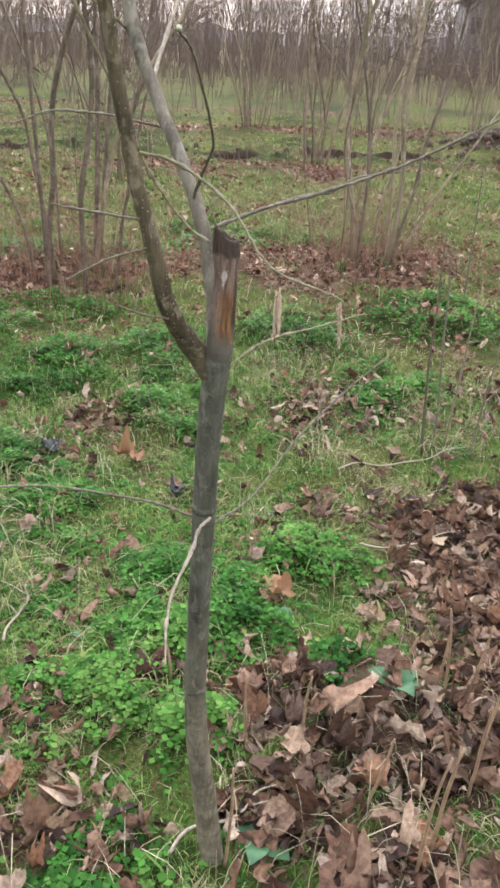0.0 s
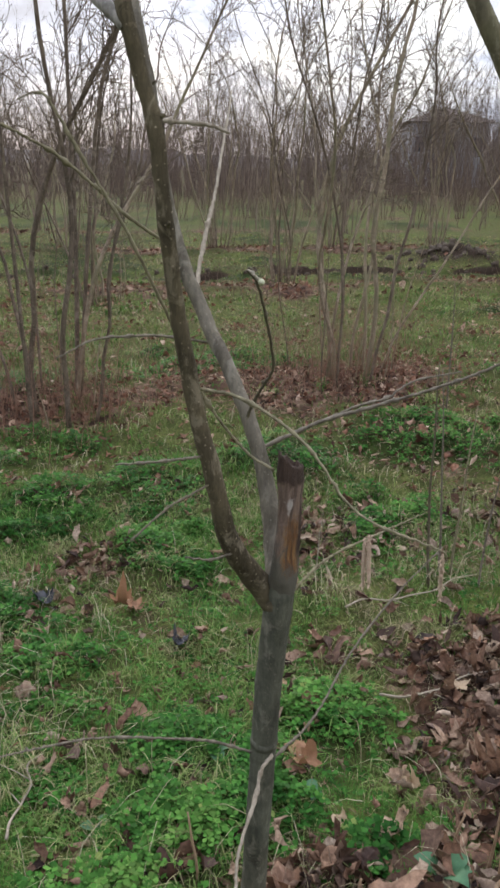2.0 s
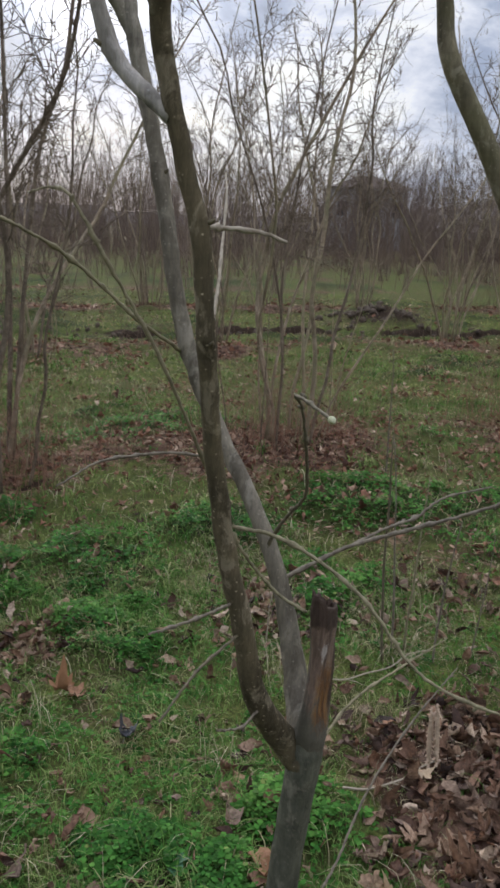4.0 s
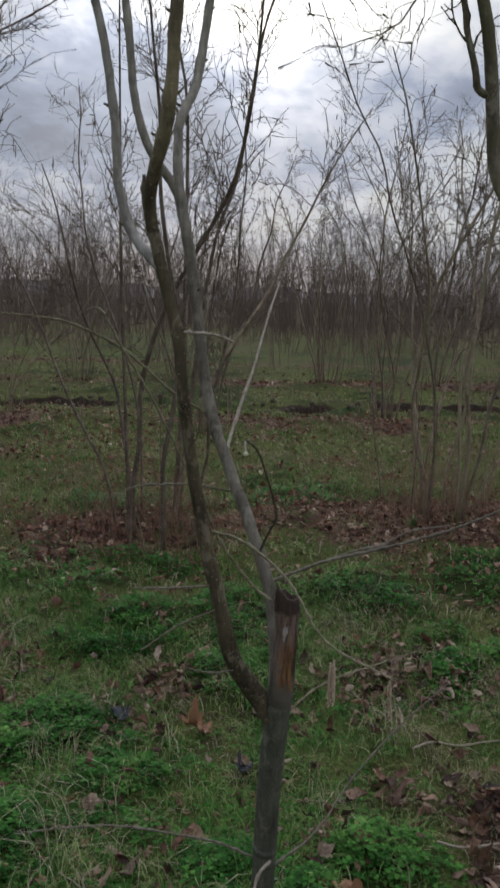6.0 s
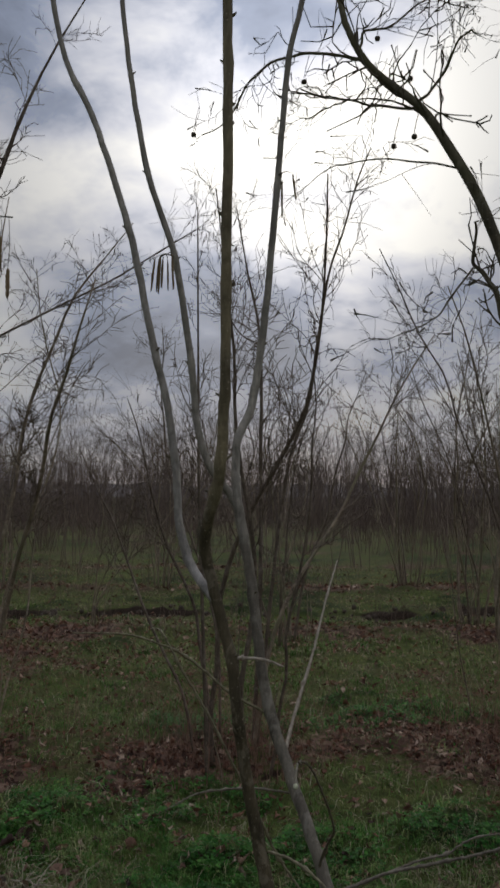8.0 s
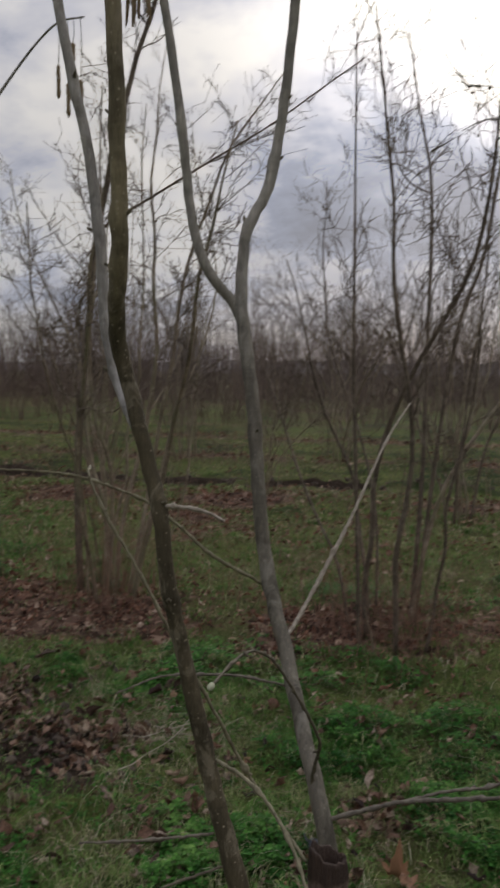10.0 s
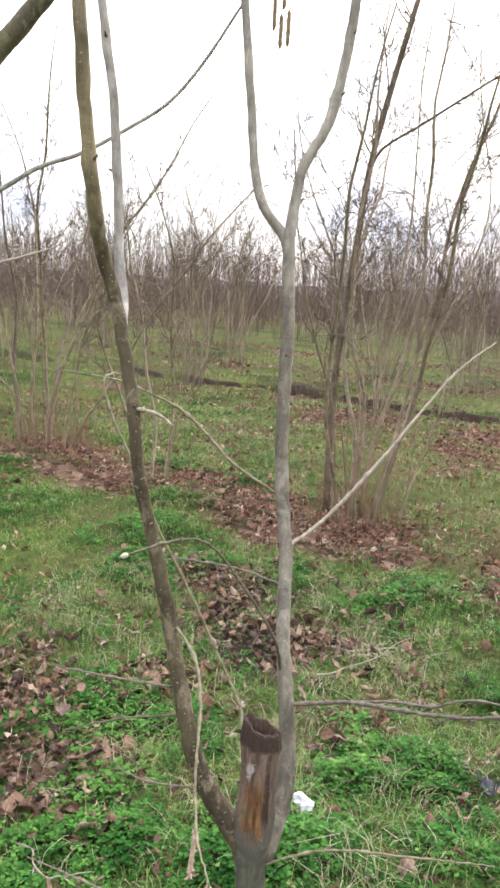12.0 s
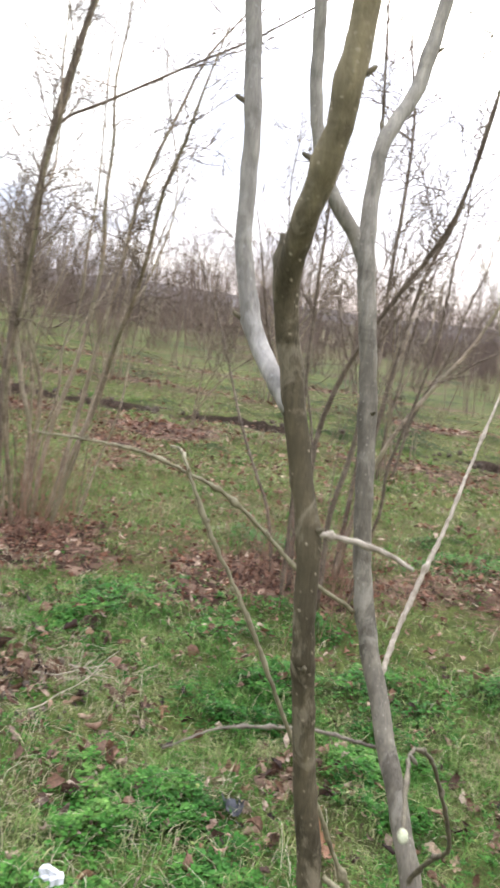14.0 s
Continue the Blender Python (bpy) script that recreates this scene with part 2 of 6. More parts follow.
def stub_material():
    """Dead stub: bark below, brown wood above, a rust-yellow hollow, dark rotten rim."""
    m, n = material("dead_stub_wood")
    at = n.add("ShaderNodeTexCoord").outputs["Object"]
    fibre = n.add("ShaderNodeMapping", {"Vector": at, "Scale": (1.0, 1.0, 0.12)}).outputs[0]
    f, g, h = n.noise(fibre, 420.0, 6.0, 0.7), n.noise(at, 110.0, 6.0, 0.7, 0.6), n.noise(fibre, 190.0, 5.0, 0.65)

    def edge(name, amount=0.5):
        v = n.math("ADD", n.attribute(name), n.math("MULTIPLY", n.math("SUBTRACT", g, 0.5), amount * 2.6))
        v = n.math("ADD", v, n.math("MULTIPLY", n.math("SUBTRACT", h, 0.5), amount))
        return n.ramp(v, (0.3, 0.0), (0.7, 1.0))

    bark_c = n.mix(g, (0.07, 0.062, 0.047), (0.15, 0.133, 0.1))
    brown = n.mix(n.ramp(h, (0.3, 0.0), (0.66, 1.0)), (0.05, 0.03, 0.021), (0.23, 0.16, 0.118))
    rust = n.ramp(h, (0.28, (0.035, 0.016, 0.008)), (0.43, (0.1, 0.045, 0.017)), (0.56, (0.2, 0.1, 0.035)), (0.68, (0.27, 0.165, 0.06)), (0.8, (0.34, 0.23, 0.12)))
    rot = n.mix(f, (0.016, 0.01, 0.007), (0.085, 0.052, 0.034))
    c = n.mix(edge("wood"), bark_c, brown)
    c = n.mix(edge("rust"), c, rust)
    c = n.mix(edge("pale", 0.8), c, n.mix(f, (0.2, 0.165, 0.14), (0.52, 0.46, 0.41)))
    c = n.mix(edge("rot"), c, rot)
    finish(n, c, 0.8, n.math("ADD", f, g), 0.0025, 1.0)
    return m


STUB = stub_material()


def random_tints(name, stops, per_object, rough=0.75, through_light=0.25, veins=0.0, spec=0.3, patch=None, grain=38.0):
    """Leaves and blades: each one takes a tint of its own, with blotches on it."""
    m, n = material(name)
    pick = n.add("ShaderNodeObjectInfo").outputs["Random"] if per_object else n.add("ShaderNodeNewGeometry").outputs["Random Per Island"]
    c = n.ramp(pick, *stops)
    at = n.add("ShaderNodeTexCoord").outputs["Object"]
    blot = n.noise(at, grain, 5.0, 0.65)
    c = n.mix(n.math("MULTIPLY", n.ramp(blot, (0.42, 0.0), (0.6, 1.0)), 0.7), c, n.mix(1.0, c, (0.42, 0.38, 0.35), "MULTIPLY"))
    c = n.mix(n.math("MULTIPLY", n.ramp(blot, (0.3, 1.0), (0.42, 0.0)), 0.4), c, n.mix(1.0, c, (1.5, 1.5, 1.5), "MULTIPLY"))
    if patch:
        big = n.noise(at, 2.1, 6.0, 0.68)
        c = n.mix(n.ramp(big, (0.47, 0.0), (0.62, 0.85)), c, n.mix(1.0, c, patch, "MULTIPLY"))
        c = n.mix(n.ramp(n.noise(at, 4.6, 5.0, 0.65), (0.34, 0.7), (0.48, 0.0)), c, n.mix(1.0, c, (0.5, 0.6, 0.5), "MULTIPLY"))
    if per_object:
        # paler ribs run out from the stalk
        c = n.mix(n.math("MULTIPLY", n.attribute("rib"), 0.45), c, n.mix(1.0, c, (1.7, 1.6, 1.5), "MULTIPLY"))
    bump = n.noise(at, grain * 3.0, 4.0, 0.6) if veins else None
    finish(n, c, rough, bump, 0.002, veins, through_light, spec)
    return m


DEAD = ((0.0, (0.024, 0.013, 0.009)), (0.12, (0.068, 0.035, 0.022)), (0.26, (0.205, 0.112, 0.066)), (0.38, (0.056, 0.033, 0.023)), (0.5, (0.29, 0.178, 0.112)), (0.62, (0.12, 0.06, 0.035)), (0.74, (0.36, 0.25, 0.165)), (0.84, (0.15, 0.098, 0.072)), (0.94, (0.48, 0.37, 0.265)), (1.0, (0.26, 0.125, 0.062)))
RUSSET = ((0.0, (0.06, 0.028, 0.019)), (0.25, (0.18, 0.084, 0.052)), (0.5, (0.3, 0.155, 0.097)), (0.72, (0.2, 0.115, 0.078)), (0.88, (0.42, 0.28, 0.19)), (1.0, (0.54, 0.41, 0.3)))
LEAF_ONE = random_tints("dead_leaf", DEAD, True, 0.7, 0.12, 0.8, 0.3, None, 5.0)
LEAF_MANY = random_tints("dead_leaves", DEAD, False, 0.75, 0.12, 0.6, 0.3, None, 110.0)
LEAF_RUSSET = random_tints("russet_leaves", RUSSET, False, 0.8, 0.1, 0.0, 0.2, None, 60.0)
LEAF_PALE = plain("pale_leaf", (0.5, 0.36, 0.22), (0.62, 0.48, 0.32), 40.0, 0.7, 0.001, 0.15)
LEAF_GREY = plain("sodden_leaf", (0.035, 0.036, 0.04), (0.075, 0.075, 0.08), 50.0, 0.5, 0.001)
LEAF_RUST = plain("rust_leaf", (0.24, 0.12, 0.06), (0.36, 0.2, 0.11), 35.0, 0.7, 0.001, 0.15)
DOCK = plain("green_leaf", (0.05, 0.13, 0.06), (0.09, 0.2, 0.09), 35.0, 0.55, 0.001, 0.2)


def sward(name, stops, coarse, fine, rough=0.75, through_light=0.3, dry=0.06, dry_tint=(0.42, 0.37, 0.2)):
    """Living green: the tint goes by patches of ground, each blade strays from it a little, a few are dry."""
    m, n = material(name)
    at = n.add("ShaderNodeTexCoord").outputs["Object"]
    pick = n.add("ShaderNodeNewGeometry").outputs["Random Per Island"]
    mix = n.math("ADD", n.math("MULTIPLY", n.noise(at, coarse, 5.0, 0.6), 0.55), n.math("MULTIPLY", n.noise(at, fine, 4.0, 0.6), 0.45))
    mix = n.math("ADD", mix, n.math("MULTIPLY", n.math("SUBTRACT", pick, 0.5), 0.11))
    c = n.ramp(mix, *stops)
    stray = n.math("ADD", n.math("MULTIPLY", n.math("FRACT", n.math("MULTIPLY", pick, 17.3)), 0.85), 0.5)
    c = n.mix(1.0, c, n.add("ShaderNodeCombineXYZ", {0: stray, 1: stray, 2: stray}).outputs[0], "MULTIPLY")
    c = n.mix(n.ramp(n.math("FRACT", n.math("MULTIPLY", pick, 5.7)), (1.0 - dry, 0.0), (1.0 - dry * 0.5, 0.9)), c, dry_tint)
    finish(n, c, rough, None, 0.002, 0.0, through_light, 0.05)
    return m


GRASS = sward("grass", ((0.36, (0.026, 0.095, 0.015)), (0.44, (0.068, 0.158, 0.028)), (0.51, (0.132, 0.208, 0.052)), (0.57, (0.222, 0.24, 0.094)), (0.635, (0.32, 0.272, 0.162))), 1.8, 7.5, 0.75, 0.18)
FAR_GRASS = sward("far_grass", ((0.36, (0.075, 0.14, 0.03)), (0.45, (0.155, 0.21, 0.055)), (0.52, (0.255, 0.262, 0.095)), (0.59, (0.32, 0.255, 0.14))), 0.9, 3.0, 0.8, 0.2)
CLOVER = sward("clover", ((0.36, (0.015, 0.063, 0.01)), (0.47, (0.036, 0.118, 0.019)), (0.56, (0.066, 0.17, 0.029)), (0.66, (0.125, 0.225, 0.05))), 2.0, 9.0, 0.6, 0.2, 0.015, (0.2, 0.25, 0.07))
THATCH = random_tints("thatch", ((0.0, (0.06, 0.04, 0.024)), (0.35, (0.15, 0.105, 0.06)), (0.7, (0.25, 0.195, 0.115)), (1.0, (0.42, 0.36, 0.24))), False, 0.85, 0.1, 0.0, 0.1)
STRAW = random_tints("straw", ((0.0, (0.25, 0.21, 0.115)), (0.5, (0.36, 0.32, 0.19)), (1.0, (0.5, 0.45, 0.31))), False, 0.7, 0.2)


def ground_material():
    m, n = material("meadow_soil")
    at = n.add("ShaderNodeTexCoord").outputs["Object"]
    litter = n.attribute("litter")
    lush = n.attribute("lush")
    bare = n.attribute("bare")
    fine, mid, big = n.noise(at, 90.0, 5.0, 0.65), n.noise(at, 9.0, 6.0, 0.6), n.noise(at, 0.7, 5.0, 0.6)
    green = n.mix(n.ramp(mid, (0.38, 0.0), (0.62, 1.0)), (0.05, 0.07, 0.016), (0.13, 0.152, 0.04))
    green = n.mix(n.math("MULTIPLY", n.ramp(big, (0.42, 0.0), (0.6, 1.0)), 0.5), green, n.mix(n.noise(at, 4.0, 5.0, 0.65), (0.05, 0.036, 0.022), (0.14, 0.112, 0.055)))
    # ground under clover clumps painted near black, for the shade between their leaves
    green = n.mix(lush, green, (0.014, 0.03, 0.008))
    green = n.mix(n.ramp(fine, (0.42, 0.0), (0.6, 0.8)), green, (0.035, 0.04, 0.014))
    cells = n.add("ShaderNodeTexVoronoi", {"Vector": at, "Scale": 17.0}).outputs["Color"]
    cell = n.add("ShaderNodeSeparateColor", {0: cells}).outputs[0]
    brown = n.ramp(cell, (0.0, (0.03, 0.018, 0.013)), (0.4, (0.08, 0.046, 0.032)), (0.8, (0.15, 0.092, 0.064)), (1.0, (0.22, 0.145, 0.1)))
    cover = n.math("ADD", litter, n.math("MULTIPLY", n.math("SUBTRACT", n.noise(at, 22.0, 4.0, 0.7), 0.5), 1.4))
    c = n.mix(n.ramp(cover, (0.42, 0.0), (0.58, 1.0)), green, brown)
    c = n.mix(n.ramp(bare, (0.3, 0.0), (0.7, 1.0)), c, n.mix(mid, (0.018, 0.0125, 0.009), (0.055, 0.039, 0.027)))
    finish(n, c, 0.95, n.math("ADD", fine, mid), 0.02, 0.7, 0.0, 0.03)
    return m


MEADOW = ground_material()


# ---- mesh helpers ----
class Shape:
    """Collects points and faces of one mesh."""

    def __init__(self):
        self.v, self.f, self.n = [], [], 0

    def add(self, v, f):
        self.v.append(np.asarray(v, float))
        self.f += [tuple(i + self.n for i in face) for face in f]
        self.n += len(v)
        return self

    def mesh(self, name, mat, smooth=True):
        me = bpy.data.meshes.new(name)
        me.from_pydata(np.concatenate(self.v).tolist() if self.v else [], [], self.f)
        me.materials.append(mat)
        me.polygons.foreach_set("use_smooth", [smooth] * len(me.polygons))
        me.update()
        return me


def part(name, shape, mat, parent, label="", smooth=True):
    """Links a shape as one mesh object under a thing or a part."""
    ob = new(name, shape if isinstance(shape, bpy.types.Mesh) else shape.mesh(name, mat, smooth))
    ob.parent = parent
    if parent is not None and parent.parent is None:
        ob.matrix_parent_inverse = Matrix.Translation(parent.location).inverted()
    return tagged(ob, label) if label else ob


def curve(points, n):
    """A smooth line (Catmull-Rom) through the points, n samples."""
    p = np.asarray(points, float)
    p = np.vstack([2 * p[0] - p[1], p, 2 * p[-1] - p[-2]])
    out = []
    for u in np.linspace(0, len(p) - 3 - 1e-9, n):
        k, t = int(u), u - int(u)
        a, b, c, d = p[k:k + 4]
        out.append(0.5 * (2 * b + (c - a) * t + (2 * a - 5 * b + 4 * c - d) * t**2 + (3 * b - a - 3 * c + d) * t**3))
    return np.array(out)


def tube(shape, line, radii, sides=8, rough=0.0, rng=None, cap=True):
    """A round limb along a line, with its radius at each sample, uneven by rough."""
    line = np.asarray(line, float)
    radii = np.interp(np.linspace(0, 1, len(line)), np.linspace(0, 1, len(radii)), radii)
    tang = np.gradient(line, axis=0)
    tang /= np.linalg.norm(tang, axis=1)[:, None] + 1e-12
    side = np.cross(tang[0], (0.3, 1.0, 0.2))
    ang = np.linspace(0, 2 * np.pi, sides, endpoint=False)
    v = []
    for p, t, r in zip(line, tang, radii):
        side = side - t * (side @ t)
        side /= np.linalg.norm(side) + 1e-12
        other = np.cross(t, side)
        rr = r * (1 + (rng.normal(0, rough, sides) if rough else 0))
        v.append(p + np.outer(np.cos(ang) * rr, side) + np.outer(np.sin(ang) * rr, other))
    f = []
    for k in range(len(line) - 1):
        a, b = k * sides, (k + 1) * sides
        f += [(a + i, a + (i + 1) % sides, b + (i + 1) % sides, b + i) for i in range(sides)]
    if cap:
        f += [tuple(range((len(line) - 1) * sides, len(line) * sides)), tuple(range(sides - 1, -1, -1))]
    shape.add(np.concatenate(v), f)
    return shape


def blob(shape, at, size, way=(0, 0, 1), rings=5, sides=7):
    """A small rounded lump or bud: size is (half width, half length) along way."""
    way = np.asarray(way, float) / np.linalg.norm(way)
    at = np.asarray(at, float)
    s = np.linspace(-1, 1, rings)
    tube(shape, [at + way * size[1] * u for u in s], [size[0] * math.sqrt(max(1 - u * u, 0.02)) for u in s], sides)
    return shape


# ---- the lie of the land ----
def lattice(x, y, seed):
    """Smooth noise from 0 to 1 over the plan."""
    x, y = np.asarray(x, float), np.asarray(y, float)
    i, j = np.floor(x), np.floor(y)
    u, v = x - i, y - j
    u, v = u * u * (3 - 2 * u), v * v * (3 - 2 * v)

    def h(a, b):
        s = np.sin(a * 127.1 + b * 311.7 + seed * 74.7) * 43758.5453
        return s - np.floor(s)

    return (h(i, j) * (1 - u) + h(i + 1, j) * u) * (1 - v) + (h(i, j + 1) * (1 - u) + h(i + 1, j + 1) * u) * v


def fbm(x, y, scale, seed):
    return sum(lattice(np.asarray(x) * scale * 2**k, np.asarray(y) * scale * 2**k, seed + k) * 0.5 ** (k + 1) for k in range(3)) / 0.875


def spot(x, y, cx, cy, r):
    return np.exp(-(((x - cx) ** 2 + (y - cy) ** 2) / r**2))


def row_line(x, k):
    """The y of the k-th row of bushes; the tree stands in row 0."""
    return -0.1 + 4.62 * k + 0.32 * x


def ditch_side(x, y):
    """Signed distance from the nearest ditch, across it: above 0 on its far bank."""
    a = (y - (10.6 + 0.3 * x + 0.17 * np.sin(x * 1.3) + 0.1 * np.sin(x * 4.1))) / 1.04
    b = (y - (25.6 + 0.3 * x + 0.2 * np.sin(x * 0.9))) / 1.04
    return np.where(np.abs(a) < np.abs(b), a, b)


def ditch_runs(x):
    """Where along its length the ditch is open, 0 to 1."""
    return np.clip(6.0 * fbm(x, np.asarray(x) * 0, 0.8, 23) - 1.8, 0, 1)


def ditch_gap(x, y):
    return np.abs(ditch_side(x, y))


def dug(x, y):
    """Bare soil of the ditch and the clods thrown up beside it, 0 to 1."""
    s = ditch_side(x, y)
    return np.clip(1.6 * np.exp(-((s / 0.34) ** 8)) * ditch_runs(x) * 1.4 * (0.8 + 0.7 * fbm(x, y, 4.0, 24)), 0, 1)


CLUMPS = ((-1.46, 0.95, 0.45), (-0.9, 0.68, 0.5), (-0.57, 0.9, 0.4), (-0.72, 1.48, 0.32), (-0.5, 1.62, 0.26), (-3.2, 2.27, 0.5), (-1.58, 2.85, 0.5), (-1.24, 3.0, 0.35), (-2.1, 2.66, 0.3), (-2.48, 3.4, 0.45),
          (0.0, 1.0, 0.34), (0.2, 0.93, 0.26), (0.6, 1.16, 0.2), (-0.54, 2.55, 0.42), (-0.08, 2.8, 0.42), (0.02, 2.28, 0.3), (1.3, 3.7, 0.6), (0.5, 3.2, 0.4), (-2.5, 1.85, 0.35), (-4.3, 1.6, 0.7),
          (0.3, 0.72, 0.24), (2.0, 3.3, 0.6), (0.12, 0.48, 0.2), (0.3, 0.12, 0.14), (-0.1, 0.15, 0.25), (0.7, 0.58, 0.18), (0.42, 0.42, 0.12), (0.46, 0.86, 0.2), (0.42, 0.1, 0.16), (-0.2, 1.5, 0.25), (0.9, 2.6, 0.35), (-3.9, 2.9, 0.5), (-5.2, 2.0, 0.6))


def clump(x, y):
    """Cushions of clover and weeds, before the leaves cover them, 0 to 1."""
    x, y = np.asarray(x, float), np.asarray(y, float)
    d = np.zeros_like(x)
    for cx, cy, r in CLUMPS:
        d = np.maximum(d, spot(x, y, cx, cy, r))
    d = np.maximum(d, 0.9 * np.clip(3.6 * fbm(x, y, 0.9, 12) - 1.6, 0, 1) * ((x < -2.4) | (y > 3.0)))
    return np.clip(2.3 * d * (0.1 + 1.5 * fbm(x, y, 3.4, 11)) - 0.7, 0, 1)


def height(x, y):
    x, y = np.asarray(x, float), np.asarray(y, float)
    near = np.exp(-((x / 40) ** 2 + ((y - 8) / 40) ** 2))
    z = 0.13 * spot(x, y, 0.75, 0.45, 0.75) - 0.045 * spot(x, y, 0.2, 2.1, 1.2)
    z = z + (fbm(x, y, 1.1, 3) - 0.5) * 0.05 * near + (fbm(x, y, 4.2, 9) - 0.5) * 0.075 * near + (fbm(x, y, 13.0, 15) - 0.5) * 0.026 * near
    z = z + 0.04 * clump(x, y) * (0.4 + 1.2 * fbm(x, y, 5.5, 16)) * near
    for k in (1, 2, 3):
        z = z + 0.05 * np.exp(-((y - row_line(x, k)) / 0.5) ** 2) * near
    s = ditch_side(x, y)
    z = z - 0.38 * np.exp(-((s / 0.22) ** 6)) * ditch_runs(x) * near + 0.2 * np.exp(-(((s - 0.05) / 0.34) ** 2)) * (fbm(x, y, 6.0, 21) - 0.45) * near
    z = z + 0.3 * spot(x, y, 3.2, 12.9, 0.65) * (0.2 + 0.9 * fbm(x, y, 4.0, 5) + 0.9 * fbm(x, y, 9.0, 6) - 0.3)
    return z


ROW_FEET = ((-9.9, -7.9, -5.75, -4.3, -2.66, -0.9, 0.88, 2.9), (-9.5, -6.05, -3.95, -1.5, 0.42, 3.7))


def litter(x, y):
    """How thickly dead leaves lie, 0 to 1."""
    x, y = np.asarray(x, float), np.asarray(y, float)
    n = fbm(x, y, 1.6, 40)
    d = np.zeros_like(x)
    for k in range(1, 9):
        wave = 1.0 * (fbm(x, y * 0 + k, 1.1, 30 + k) - 0.5)
        feet = sum(np.exp(-(((x - fx) / 0.6) ** 2)) for fx in ROW_FEET[k - 1]) if k < 3 else 0.4
        d = np.maximum(d, np.exp(-((y - row_line(x, k) + 0.1 + wave) / 0.6) ** 2) * ((0.3 if k == 1 else 0.17) + 0.62 * feet + 0.42 * fbm(x, y * 0 + k, 0.7, 50 + k)))
    # the drift beside the tree: a ragged edge, thinning outwards
    ragged = 0.42 * (n - 0.5) + 0.4 * (fbm(x, y, 4.2, 41) - 0.5)
    edge = np.interp(y, [-0.6, 0.05, 0.27, 0.63, 0.84, 1.2, 1.5, 1.8], [0.55, 0.68, 0.84, 0.9, 0.93, 0.9, 0.82, 0.9])
    drift = 1 / (1 + np.exp(-(x - edge + ragged) / 0.045)) / (1 + np.exp((y - 1.7 + ragged) / 0.06)) / (1 + np.exp((np.hypot(x - 0.9, (y - 0.6) * 0.8) - 1.05 + 2.2 * ragged) / 0.1))
    d = np.maximum(d, drift * np.clip(3.6 * fbm(x, y, 4.0, 42) - 0.75 + 1.4 * np.clip(x - edge - 0.1, 0, 0.5), 0, 1.2))
    for cx, cy, r, s in ((0.6, 0.28, 0.13, 0.75), (0.16, 0.2, 0.18, 0.9), (0.55, 0.54, 0.13, 0.95), (0.08, 0.62, 0.1, 0.6), (0.3, 0.58, 0.07, 0.6), (0.03, 0.44, 0.11, 0.8), (-1.5, 1.25, 0.3, 0.7), (-1.62, 1.82, 0.4, 0.5), (-1.18, 0.62, 0.26, 0.95), (-0.9, 0.6, 0.14, 0.7), (-1.7, 0.72, 0.26, 0.85),
                         (-1.9, 0.95, 0.3, 0.5), (-3.3, 5.8, 0.8, 0.6), (-4.2, 6.5, 0.8, 0.6), (1.6, 3.0, 0.6, 0.4), (0.62, 2.4, 0.28, 0.7), (-0.22, 2.05, 0.2, 0.7), (-0.5, 3.1, 0.4, 0.4), (-2.3, 2.2, 0.3, 0.6), (-1.4, 2.15, 0.2, 0.6), (0.66, 1.56, 0.14, 0.8)):
        d = np.maximum(d, s * spot(x, y, cx, cy, r))
    return np.clip(d * (0.1 + 1.7 * n) + 0.6 * (fbm(x, y, 2.4, 77) - 0.53) + 0.7 * d * (fbm(x, y, 7.0, 78) - 0.5), 0, 1)


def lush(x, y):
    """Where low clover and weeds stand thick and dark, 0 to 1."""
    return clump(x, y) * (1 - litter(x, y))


def bare(x, y):
    """Dark open soil among the grass, 0 to 1."""
    return np.clip((1.3 * spot(x, y, -1.72, 1.92, 0.3) + 1.0 * spot(x, y, -1.42, 1.67, 0.2) + 0.6 * spot(x, y, 0.0, 1.72, 0.12)) * (0.2 + 1.6 * fbm(x, y, 7.0, 44)), 0, 1)


def graded(low, high, a, b, step, grow=1.16):
    """Even steps from a to b, then ever longer ones out to low and high."""
    mid = list(np.arange(a, b, step))
    up, s = [mid[-1] + step], step
    while up[-1] < high:
        s *= grow
        up.append(up[-1] + s)
    down, s = [a - step], step
    while down[-1] > low:
        s *= grow
        down.append(down[-1] - s)
    return np.array(down[::-1] + mid + up)


def ground():
    xs, ys = graded(-2500, 2500, -7.5, 4.5, 0.08), graded(-2500, 2500, -1.2, 13.5, 0.08)
    gx, gy = np.meshgrid(xs, ys)
    x, y = gx.ravel(), gy.ravel()
    w = len(xs)
    v = np.c_[x, y, height(x, y)]
    k = (np.arange(len(ys) - 1)[:, None] * w + np.arange(w - 1)).ravel()
    me = bpy.data.meshes.new("ground")
    me.from_pydata(v.tolist(), [], np.c_[k, k + 1, k + w + 1, k + w].tolist())
    me.materials.append(MEADOW)
    me.polygons.foreach_set("use_smooth", [True] * len(me.polygons))
    far = np.exp(-((x / 34) ** 2 + (y / 26) ** 2))
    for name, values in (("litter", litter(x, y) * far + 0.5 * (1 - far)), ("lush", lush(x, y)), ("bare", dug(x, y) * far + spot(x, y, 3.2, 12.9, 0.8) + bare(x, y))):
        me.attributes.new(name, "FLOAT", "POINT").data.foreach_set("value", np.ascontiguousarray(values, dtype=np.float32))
    return tagged(new("ground", me), "mossy meadow ground strewn with brown dead leaves", "ground", kind="structure")


GROUND = ground()


# ---- the young tree ----
def thing(name, place, label, category, group=""):
    ob = new(name)
    ob.location = place
    ob.empty_display_size = 0.1
    return tagged(ob, label, category, group)


